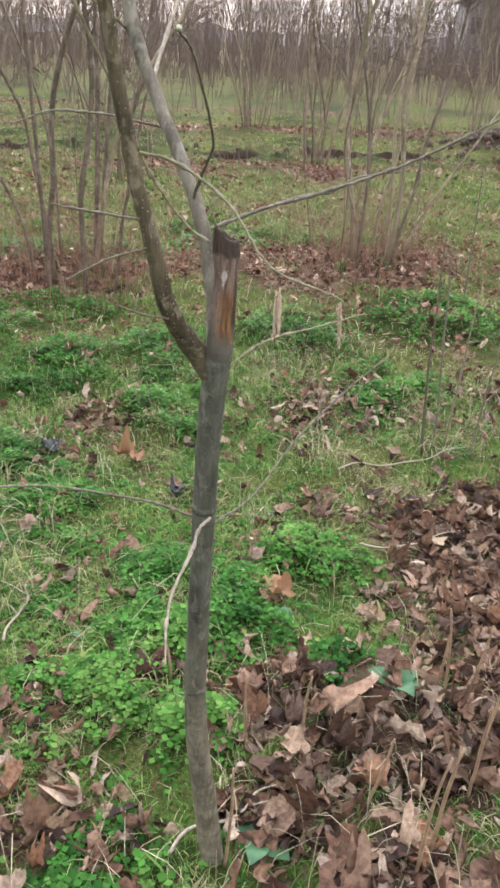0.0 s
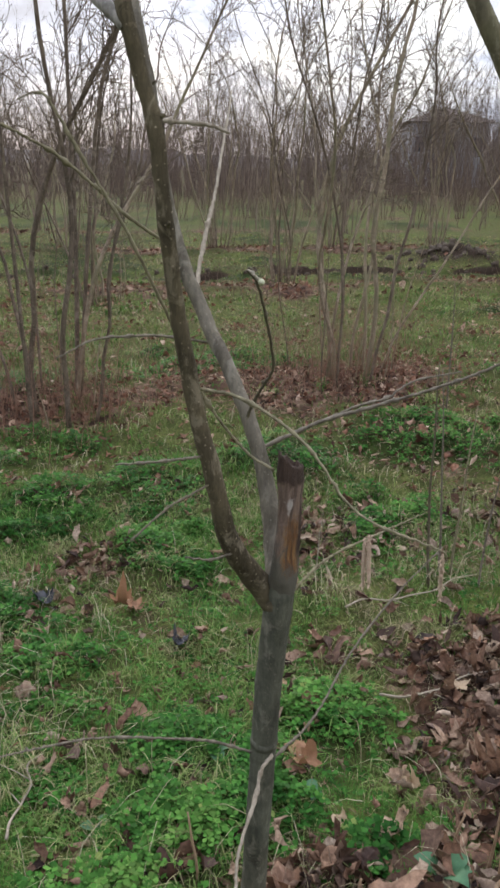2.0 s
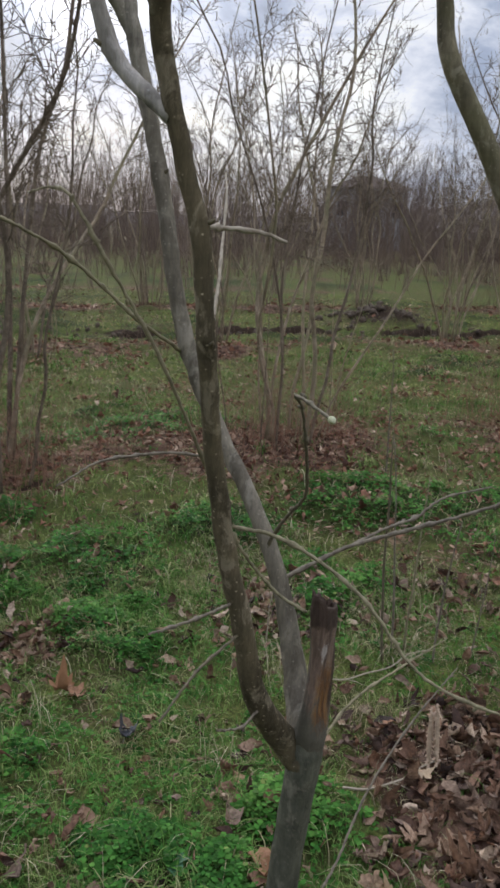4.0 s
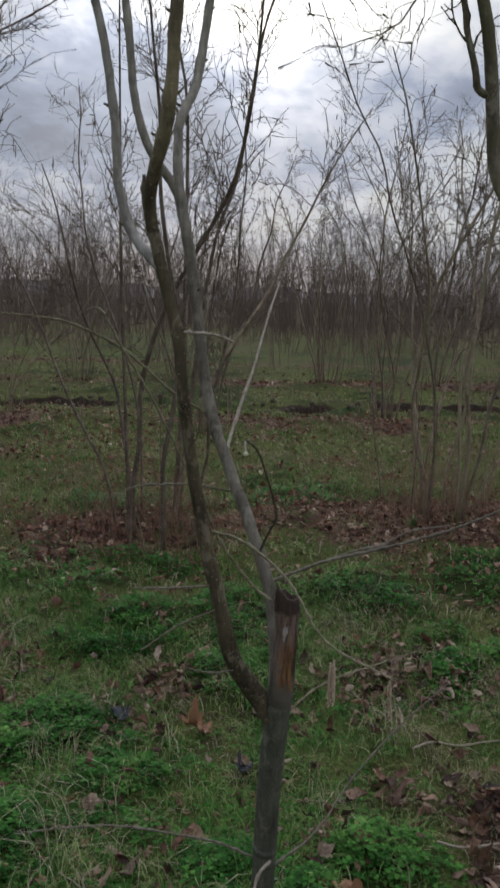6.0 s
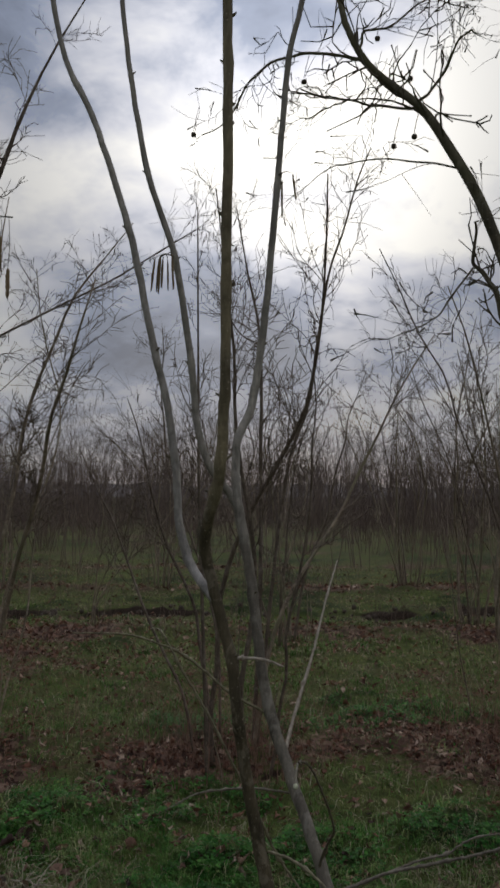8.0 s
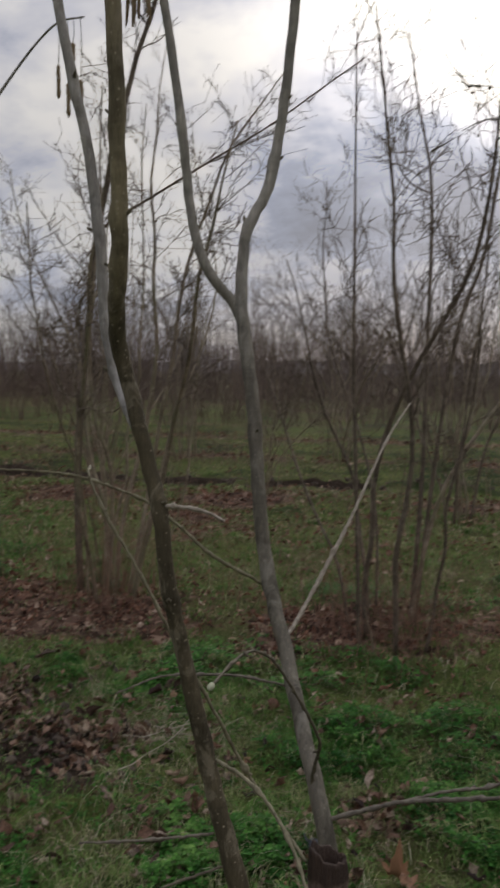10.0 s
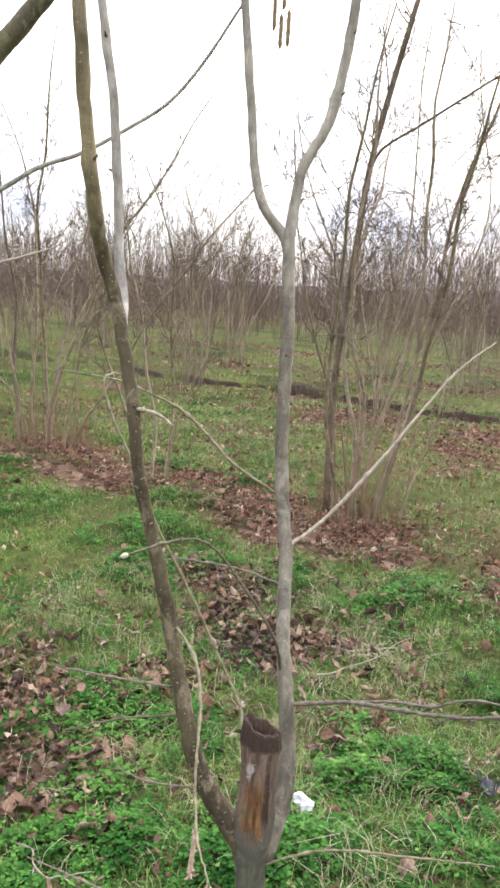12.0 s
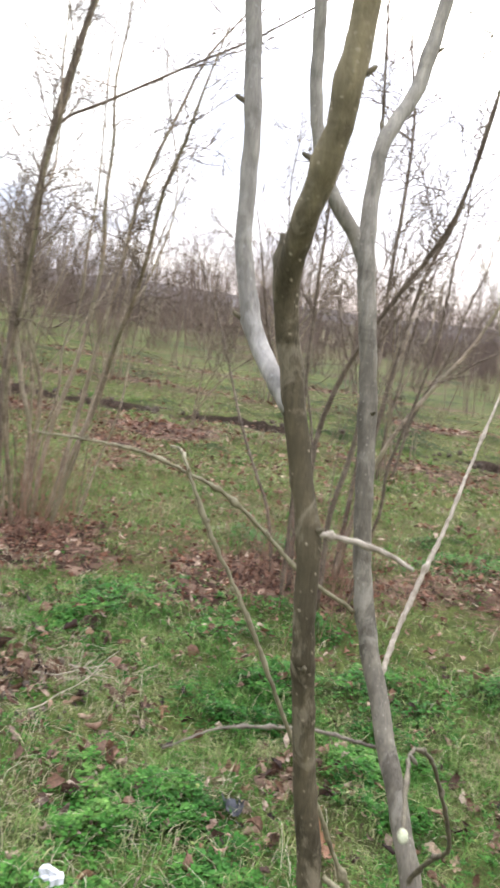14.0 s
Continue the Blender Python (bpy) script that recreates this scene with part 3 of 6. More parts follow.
def young_tree():
    rng = np.random.default_rng(5)
    tree = thing("young_tree", (0.479, 0.159, 0.07), "young bare tree with a dead stub and thin knotty limbs", "tree")
    trunk_line = curve([(0.484, 0.166, 0.0), (0.478, 0.158, 0.09), (0.462, 0.135, 0.282), (0.45, 0.119, 0.419), (0.447, 0.104, 0.542), (0.45, 0.091, 0.653),
                        (0.453, 0.079, 0.753), (0.456, 0.068, 0.843), (0.459, 0.058, 0.925), (0.464, 0.049, 0.999), (0.467, 0.045, 1.04), (0.469, 0.044, 1.075)], 46)
    part("trunk", tube(Shape(), trunk_line, [0.023, 0.0205, 0.018, 0.0164, 0.0152, 0.0144, 0.014, 0.014, 0.0139, 0.014, 0.0146, 0.0095], 20, 0.025, rng), TRUNK, tree, "dark grey-green trunk with faint rings")
    for z, r in ((0.52, 0.0152), (0.845, 0.0142), (0.30, 0.0174)):
        k = int(np.argmin(abs(trunk_line[:, 2] - z)))
        part("bark_ring", tube(Shape(), [trunk_line[k] - (0, 0, 0.006), trunk_line[k], trunk_line[k] + (0, 0, 0.006)], [r * 0.97, r * 1.045, r * 0.97], 16, 0.035, rng), TRUNK, tree)

    # the dead stub: brown wood above the bark, hollowed and split, with a jagged rotten cup on top
    def stub():
        line = curve([(0.469, 0.045, 1.045), (0.472, 0.042, 1.09), (0.474, 0.042, 1.13), (0.473, 0.043, 1.178)], 44)
        sides, v, f, marks = 44, [], [], []
        ang = np.linspace(0, 2 * np.pi, sides, endpoint=False)
        off = (np.degrees(ang) - 306 + 180) % 360 - 180
        jag = np.convolve(np.tile(rng.normal(0, 1, sides), 3), [0.25, 0.5, 0.25], "same")[sides:2 * sides] * 0.003
        for k, p in enumerate(line):
            u = k / (len(line) - 1)
            r = np.interp(u, [0, 0.1, 0.25, 0.5, 0.75, 1], [0.0128, 0.0147, 0.0143, 0.0127, 0.0122, 0.0128]) * (1 + 0.12 * math.exp(-(((u - 0.88) / 0.08) ** 2)))
            # the hollow faces the path; a raised rind runs along its side
            gap = np.exp(-((off / 40) ** 2)) * np.interp(u, [0.0, 0.15, 0.3, 0.62, 0.75, 1], [0, 0.1, 1, 0.9, 0.45, 0.2])
            rind = np.exp(-(((off - 52) / 10) ** 2)) * np.interp(u, [0.1, 0.3, 0.6, 0.75], [0, 1, 1, 0])
            groove = 0.03 * np.sin(ang * 9 + 5 * u) + 0.02 * np.sin(ang * 17 + 1.3)
            rr = r * (1 - 0.36 * gap + 0.12 * rind + groove * np.clip(u * 3, 0.2, 1)) * (1 + rng.normal(0, 0.012, sides))
            # the split wood is a slab, broad along one axis and thin across it
            flat = np.interp(u, [0.0, 0.3], [0, 1])
            ax, ay = math.cos(radians(60)), math.sin(radians(60))
            dx, dy = rr * np.cos(ang), rr * np.sin(ang)
            along, across = (dx * ax + dy * ay) * (1 + 0.36 * flat), (dy * ax - dx * ay) * (1 - 0.34 * flat)
            top = (0.0105 * np.cos(np.radians(off + 90)) + jag) * max(0, (u - 0.72) / 0.28) ** 1.2
            v.append(np.c_[p[0] + along * ax - across * ay, p[1] + along * ay + across * ax, p[2] + top])
            z = p[2]
            wood = np.interp(z, [1.06, 1.09, 1.125], [0, 0.5, 1]) * np.interp(abs(off), [60, 105, 160], [1, 0.6, 0.2])
            rust = np.interp(z, [1.052, 1.078, 1.11, 1.14], [0, 0.75, 0.75, 0.15]) * np.interp(abs(off - 8), [20, 78], [1, 0])
            rot = np.maximum(np.interp(u, [0.83, 0.9], [0, 1]), np.exp(-(((off - 50) / 11) ** 2)) * np.interp(z, [1.07, 1.09, 1.15], [0, 1, 0.6]))
            pale = 0.95 * np.exp(-(((off + 14) / 17) ** 2) - ((z - 1.142 - 0.0002 * off) / 0.0085) ** 2)
            marks.append(np.c_[wood, rust, rot, pale])
        rim = v[-1]
        mid = rim.mean(0)
        for k, (s, d) in enumerate(((0.78, 0.0), (0.62, 0.012), (0.5, 0.022), (0.05, 0.026))):
            v.append(mid + (rim - mid) * s - (0, 0, d))
            marks.append(np.tile((1.0, 0.0, 1.0, 0.0), (sides, 1)))
        for k in range(len(v) - 1):
            f += [(k * sides + i, k * sides + (i + 1) % sides, (k + 1) * sides + (i + 1) % sides, (k + 1) * sides + i) for i in range(sides)]
        return Shape().add(np.concatenate(v), f), np.concatenate(marks)

    shape, marks = stub()
    ob = part("dead_stub", shape, STUB, tree, "dead snapped stub with rust-brown split wood and dark hollow top")
    for name, values in zip(("wood", "rust", "rot", "pale"), marks.T):
        ob.data.attributes.new(name, "FLOAT", "POINT").data.foreach_set("value", np.ascontiguousarray(values, dtype=np.float32))

    def limb(name, points, radii, mat, label="", n=48, sides=14, knots=(), slim=0.87):
        line = curve(points, n)
        line[2:-2] += rng.normal(0, 0.0003, (n - 4, 3))
        around = np.interp(np.arange(n), np.linspace(0, n - 1, len(radii)), radii) * slim
        for at, r, way in knots:
            # the limb swells a little at each knot
            around = around + 0.16 * around * np.exp(-(((line[:, 2] - at) / 0.008) ** 2))
        s = tube(Shape(), line, around, sides, 0.03, rng)
        spurs = []
        for at, r, way in knots:
            nubs = Shape()
            spurs.append(nubs)
            k = int(np.argmin(abs(line[:, 2] - at)))
            way = np.asarray(way, float)
            near, r = around[k], r * rng.uniform(0.65, 0.95)
            way = way / np.linalg.norm(way)
            tube(nubs, [line[k] + way * near * 0.6, line[k] + way * (near + r * 0.6), line[k] + way * (near + r * 1.6) + (0, 0, r * 0.3), line[k] + way * (near + r * 1.8) + (0, 0, r * 0.6)], [r * 0.85, r * 0.6, r * 0.42, r * 0.2], 8, 0.16, rng)
        ob = part(name, s, mat, tree, label)
        for nub in spurs:
            part("spur", nub, SPUR, ob)
        return ob

    limb("limb", [(0.466, 0.046, 1.03), (0.45, 0.046, 1.046), (0.42, 0.017, 1.108), (0.408, 0.005, 1.168), (0.395, -0.001, 1.223), (0.386, -0.007, 1.273), (0.379, -0.016, 1.322),
                  (0.375, -0.027, 1.368), (0.371, -0.035, 1.411), (0.368, -0.037, 1.45), (0.357, -0.039, 1.493), (0.3435, -0.045, 1.552), (0.343, -0.055, 1.58),
                  (0.3545, -0.07, 1.611), (0.368, -0.084, 1.648), (0.375, -0.094, 1.698), (0.379, -0.101, 1.75), (0.384, -0.115, 1.871), (0.388, -0.125, 1.982), (0.39, -0.135, 2.096), (0.397, -0.15, 2.208), (0.405, -0.17, 2.5), (0.42, -0.2, 2.9)],
         [0.0185, 0.0155, 0.0115, 0.01, 0.009, 0.0086, 0.0078, 0.0073, 0.0071, 0.0071, 0.0071, 0.0073, 0.0076, 0.0074, 0.007, 0.0066, 0.0064, 0.0062, 0.006, 0.0057, 0.0054, 0.0045, 0.003],
         LIMB, "olive-brown limb with knots and pale specks", 120, 16,
         ((1.388, 0.0036, (0.3, -0.8, 0.3)), (1.457, 0.0026, (0.8, -0.4, 0.2)), (1.628, 0.0028, (-0.9, -0.2, 0.2)), (1.658, 0.0034, (0.9, 0.2, 0.4)), (1.72, 0.003, (-0.9, 0, 0.4)), (1.822, 0.003, (0.9, 0.1, 0.5)),
          (1.9, 0.003, (-0.9, 0, 0.5)), (1.985, 0.003, (0.9, 0.2, 0.5)), (2.04, 0.003, (-0.9, 0.0, 0.5)), (2.09, 0.003, (0.9, 0.2, 0.5)), (2.13, 0.003, (-0.9, 0.1, 0.5)), (2.17, 0.003, (0.9, 0.1, 0.5))), 0.81)
    limb("limb", [(0.468, 0.056, 1.035), (0.459, 0.088, 1.085), (0.448, 0.099, 1.144), (0.432, 0.105, 1.195), (0.412, 0.117, 1.24), (0.383, 0.142, 1.293), (0.358, 0.154, 1.35), (0.344, 0.161, 1.408), (0.334, 0.168, 1.468),
                  (0.321, 0.18, 1.533), (0.302, 0.19, 1.614), (0.296, 0.2, 1.66), (0.296, 0.21, 1.702), (0.308, 0.228, 1.742), (0.314, 0.238, 1.788), (0.322, 0.243, 1.855), (0.333, 0.242, 1.951), (0.343, 0.24, 2.067), (0.351, 0.24, 2.152), (0.36, 0.24, 2.248),
                  (0.379, 0.24, 2.325), (0.415, 0.24, 2.502), (0.45, 0.24, 2.9)],
         [0.015, 0.012, 0.0093, 0.0085, 0.0081, 0.008, 0.008, 0.0079, 0.0078, 0.0076, 0.008, 0.0068, 0.0062, 0.0066, 0.0062, 0.006, 0.0057, 0.0054, 0.0051, 0.0048, 0.0044, 0.0036, 0.0025],
         LIMB_GREY, "smooth grey limb forking higher up", 110, 16,
         ((1.36, 0.0032, (-0.7, 0.4, 0.3)), (1.5, 0.003, (0.6, -0.6, 0.3)), (1.705, 0.0045, (-0.6, 0.2, 0.8)), (1.772, 0.003, (0.9, 0.3, 0.4)), (1.84, 0.0028, (0.9, 0, 0.4)), (2.07, 0.0026, (0.9, 0, 0.4)), (2.25, 0.0026, (-0.9, 0, 0.4))))
    limb("side_limb", [(0.304, 0.19, 1.608), (0.292, 0.19, 1.627), (0.27, 0.176, 1.659), (0.254, 0.175, 1.701), (0.246, 0.175, 1.745), (0.244, 0.17, 1.789), (0.232, 0.166, 1.878), (0.217, 0.161, 1.96), (0.182, 0.159, 2.062),
                       (0.16, 0.156, 2.176), (0.144, 0.154, 2.285), (0.131, 0.152, 2.407), (0.111, 0.15, 2.527), (0.06, 0.14, 2.9)],
         [0.0078, 0.0066, 0.006, 0.0057, 0.0055, 0.0054, 0.0052, 0.005, 0.0047, 0.0044, 0.004, 0.0037, 0.0033, 0.0022], LIMB_GREY, "", 64, 12,
         ((1.80, 0.0025, (-0.9, 0, 0.4)), (2.06, 0.0025, (-0.9, 0, 0.4)), (2.2, 0.0025, (0.9, 0, 0.4)), (1.95, 0.0023, (0.9, 0, 0.4))))
    limb("side_limb", [(0.35, -0.042, 1.518), (0.336, -0.034, 1.53), (0.314, -0.021, 1.552), (0.3, -0.018, 1.594), (0.297, -0.018, 1.64), (0.291, -0.018, 1.69), (0.28, -0.018, 1.745), (0.265, -0.02, 1.805), (0.248, -0.02, 1.884), (0.228, -0.02, 1.954),
                       (0.2, -0.02, 2.035), (0.18, -0.02, 2.082), (0.156, -0.022, 2.131), (0.139, -0.025, 2.201), (0.125, -0.027, 2.289), (0.108, -0.03, 2.39), (0.07, -0.04, 2.65), (0.04, -0.05, 2.9)],
         [0.0062, 0.006, 0.0056, 0.0053, 0.005, 0.0049, 0.0048, 0.0047, 0.0046, 0.0044, 0.0042, 0.0041, 0.0039, 0.0037, 0.0034, 0.0032, 0.0026, 0.002], LIMB_PALE, "chalky pale side limb with stub buds", 80, 12,
         ((1.56, 0.003, (-0.8, -0.3, 0.2)), (1.67, 0.003, (-0.8, -0.5, 0.2)), (1.92, 0.0024, (-0.9, 0, 0.4)), (2.1, 0.0024, (-0.9, 0, 0.4)), (1.88, 0.0022, (0.9, 0, 0.4)), (1.78, 0.0025, (0.7, -0.5, 0.3)), (2.25, 0.0022, (-0.9, 0, 0.4))))

    def twig(points, radii, mat, label="", buds=0, n=26, name="twig", slim=0.6):
        n = int(np.clip(np.linalg.norm(np.diff(curve(points, 40), axis=0), axis=1).sum() / 0.0035, n, 110))
        line = curve(points, n)
        line[1:-1] += rng.normal(0, 0.00025, (n - 2, 3))
        arc = np.linspace(0, 1, n)
        around = np.interp(arc, np.linspace(0, 1, len(radii)), radii) * slim
        for at in np.sort(rng.uniform(0.05, 1, max(2, n // 7))):
            # a node every few centimetres
            around = around * (1 + 0.4 * np.exp(-(((arc - at) * n / 1.1) ** 2)))
        s = tube(Shape(), line, around, 7, 0.08, rng)
        for k in rng.integers(2, n - 1, buds):
            blob(s, line[k] + rng.normal(0, 0.001, 3), (0.0014, 0.003), rng.normal(0, 1, 3))
        return part(name, s, mat, tree, label)

    twig([(0.34, -0.052, 1.568), (0.3365, -0.053, 1.582), (0.337, -0.054, 1.6)], [0.005, 0.0042, 0.003], TWIG_DARK, "short dead snag at the elbow", 0, 10)
    twig([(0.366, -0.04, 1.456), (0.374, -0.036, 1.459), (0.384, -0.033, 1.4585), (0.402, -0.032, 1.4575), (0.42, -0.032, 1.452)], [0.0036, 0.0026, 0.0025, 0.0024, 0.0018], TWIG_PALE, "broken pale spur with a frayed end")
    twig([(0.377, 0.148, 1.304), (0.372, 0.2, 1.322), (0.375, 0.255, 1.361), (0.381, 0.3, 1.403), (0.384, 0.348, 1.446), (0.387, 0.4, 1.488), (0.386, 0.47, 1.52)], [0.0036, 0.0034, 0.0032, 0.003, 0.0026, 0.0022, 0.0014], TWIG_PALE, "long pale barkless twig", 0, 40)
    twig([(0.432, 0.1, 1.185), (0.431, 0.1, 1.202), (0.442, 0.084, 1.231), (0.454, 0.064, 1.257), (0.452, 0.047, 1.284), (0.447, 0.028, 1.312), (0.44, 0.006, 1.342), (0.433, -0.014, 1.3535), (0.438, -0.05, 1.3565), (0.4463, -0.088, 1.3557)], [0.0034, 0.003, 0.0026, 0.0025, 0.0023, 0.0021, 0.0019, 0.0018, 0.0017, 0.0016], TWIG_DARK, "dark crooked twig ending in a pale bud", 6, 36, "twig", 0.56)
    part("bud", blob(Shape(), (0.4466, -0.0905, 1.3556), (0.0024, 0.004), (0.15, -1, -0.1), 7, 10), BUD, tree, "pale green bud")
    twig([(0.396, -0.002, 1.255), (0.424, -0.009, 1.252), (0.45, -0.016, 1.241), (0.475, -0.03, 1.227), (0.495, -0.045, 1.21), (0.513, -0.06, 1.187), (0.533, -0.073, 1.174), (0.56, -0.09, 1.169), (0.586, -0.1, 1.163), (0.589, -0.1, 1.155)], [0.0032, 0.0028, 0.0026, 0.0024, 0.0022, 0.002, 0.0018, 0.0016, 0.0012, 0.001], TWIG_GREEN, "arching pale olive twig", 3, 44, "twig", 0.52)
    twig([(0.458, 0.034, 1.172), (0.437, 0.046, 1.18), (0.42, 0.046, 1.198), (0.405, 0.042, 1.219), (0.392, 0.036, 1.243), (0.373, 0.015, 1.299), (0.356, -0.002, 1.343), (0.34, -0.011, 1.38), (0.322, -0.017, 1.413), (0.305, -0.025, 1.444),
          (0.288, -0.024, 1.473), (0.272, -0.005, 1.478), (0.254, 0.015, 1.475)], [0.0026, 0.0026, 0.0026, 0.0026, 0.0026, 0.0026, 0.0025, 0.0024, 0.0023, 0.0021, 0.0019, 0.0016, 0.001], TWIG_GREEN, "long olive twig hooked at its tip", 5, 60, "twig", 0.52)
    twig([(0.35, 0.152, 1.355), (0.316, 0.118, 1.384), (0.289, 0.103, 1.411), (0.263, 0.086, 1.435), (0.237, 0.057, 1.453), (0.212, 0.031, 1.464), (0.17, -0.01, 1.47)], [0.0032, 0.0028, 0.0026, 0.0024, 0.0022, 0.002, 0.0014], TWIG_GREEN, "", 3, 36, "twig", 0.55)
    twig([(0.445, 0.104, 1.168), (0.501, 0.122, 1.191), (0.557, 0.122, 1.21), (0.61, 0.112, 1.232), (0.66, 0.104, 1.256), (0.75, 0.09, 1.31)], [0.0034, 0.003, 0.0027, 0.0024, 0.0022, 0.0014], TWIG, "thin grey side branch reaching sideways", 3, 40)
    twig([(0.5, 0.122, 1.19), (0.54, 0.14, 1.204), (0.57, 0.16, 1.207), (0.60, 0.175, 1.222), (0.65, 0.19, 1.23)], [0.0024, 0.0022, 0.002, 0.0018, 0.0012], TWIG, "", 1)
    twig([(0.466, 0.05, 0.846), (0.455, 0.036, 0.838), (0.449, 0.014, 0.817), (0.436, -0.025, 0.792), (0.435, -0.059, 0.771), (0.441, -0.096, 0.748)], [0.0034, 0.0032, 0.003, 0.0026, 0.0024, 0.0014], TWIG_PALE, "pale barkless twig hanging down", 2)
    twig([(0.452, 0.066, 0.833), (0.402, 0.053, 0.857), (0.354, 0.03, 0.877), (0.298, 0.001, 0.898), (0.248, -0.034, 0.912), (0.2, -0.06, 0.915)], [0.0025, 0.0023, 0.002, 0.0018, 0.0016, 0.001], TWIG, "", 2)
    twig([(0.465, 0.067, 0.825), (0.511, 0.117, 0.844), (0.554, 0.177, 0.891), (0.607, 0.23, 0.937), (0.67, 0.276, 0.985)], [0.0024, 0.0022, 0.002, 0.0016, 0.001], TWIG, "", 2)
    twig([(0.396, -0.006, 1.197), (0.372, -0.055, 1.21), (0.345, -0.103, 1.224)], [0.002, 0.0017, 0.0012], TWIG)
    twig([(0.39, 0.143, 1.263), (0.346, 0.116, 1.274), (0.318, 0.091, 1.278), (0.292, 0.065, 1.279), (0.265, 0.036, 1.268)], [0.0022, 0.002, 0.0018, 0.0016, 0.001], TWIG)
    twig([(0.404, 0.0, 1.17), (0.374, -0.048, 1.167), (0.352, -0.094, 1.159)], [0.0018, 0.0016, 0.001], TWIG_DARK)
    twig([(0.424, 0.02, 1.095), (0.407, -0.034, 1.115), (0.389, -0.06, 1.13)], [0.0018, 0.0015, 0.001], TWIG)
    twig([(0.47, 0.045, 1.03), (0.513, 0.099, 1.051), (0.568, 0.151, 1.056), (0.628, 0.2, 1.063)], [0.0022, 0.0019, 0.0016, 0.001], TWIG_GREEN, "", 1)

    def catkin(top, length, width, mat, sway=(0.0, 0.0), loose=0.0):
        """A hanging catkin: a thin core set about with small scales, loose ones when it has shed."""
        top = np.array(top)
        s = tube(Shape(), [top + (sway[0] * u, sway[1] * u, -length * u) for u in np.linspace(0, 1, 10)], [width * k for k in (0.3, 0.7, 0.8, 0.8, 0.7, 0.3)], 6, 0.12, rng)
        count = int(length / (0.0011 if loose else 0.0008))
        for k in range(count):
            u = (k + 0.5) / count
            a = k * 2.4 + rng.uniform(-0.3, 0.3)
            out = np.array((math.cos(a), math.sin(a), 0.0))
            side = np.array((-math.sin(a), math.cos(a), 0.0)) * width * 0.45
            root = top + (sway[0] * u, sway[1] * u, -length * u) + out * width * 0.35
            flare = width * (0.75 + loose * rng.uniform(0, 1.6)) * (1 if 0.06 < u < 0.94 else 0.5)
            tip = root + out * flare * 0.7 - (0, 0, width * rng.uniform(0.4, 1.3))
            s.add([root - side, root + side, tip + side * 0.5, tip - side * 0.5, (root + tip) / 2 + out * width * 0.25], [(0, 1, 4), (1, 2, 4), (2, 3, 4), (3, 0, 4)])
        part("catkin", s, mat, tree)

    for top, way in (((0.534, -0.073, 1.162), (0.002, -0.006)), ((0.531, -0.071, 1.158), (0.001, -0.004)), ((0.586, -0.1, 1.161), (0.003, 0.008))):
        catkin(top, 0.043, 0.0021, CATKIN_DRY, way, 0.8)
    for root, hub, count in (((0.221, 0.163, 1.948), (0.218, 0.137, 1.94), 7), ((0.3435, 0.24, 2.075), (0.352, 0.23, 2.072), 4), ((0.124, -0.027, 2.295), (0.104, -0.036, 2.29), 3)):
        root, hub = np.array(root), np.array(hub)
        for k in range(count):
            a = rng.uniform(0, 6.28)
            out = np.array((math.cos(a), math.sin(a), 0)) * rng.uniform(0.007, 0.019)
            twig([root, hub + (0, 0, 0.004), hub + out * 0.6 + (0, 0, 0.004), hub + out], [0.001, 0.0009, 0.0008], TWIG_DARK, "", 0, 8, "stalk")
            catkin(hub + out, rng.uniform(0.035, 0.052), rng.uniform(0.0016, 0.0021), CATKIN, tuple(out[:2] * 0.3))


young_tree()


# ---- bushes ----
def sample(line, u):
    k = u * (len(line) - 1)
    i = min(int(k), len(line) - 2)
    return line[i] + (line[i + 1] - line[i]) * (k - i), line[i + 1] - line[i]


def stem_line(rng, base, lean, length, wobble=0.05, n=12):
    """A stem that starts along lean and turns upright, with small kinks."""
    way = np.array((*lean, 1.0))
    p, out = np.array(base, float), []
    for k in range(n):
        out.append(p.copy())
        step = way / np.linalg.norm(way)
        p = p + step * length / (n - 1)
        way = way + rng.normal(0, wobble, 3) * (1, 1, 0.3)
    return curve(out, n * 2)


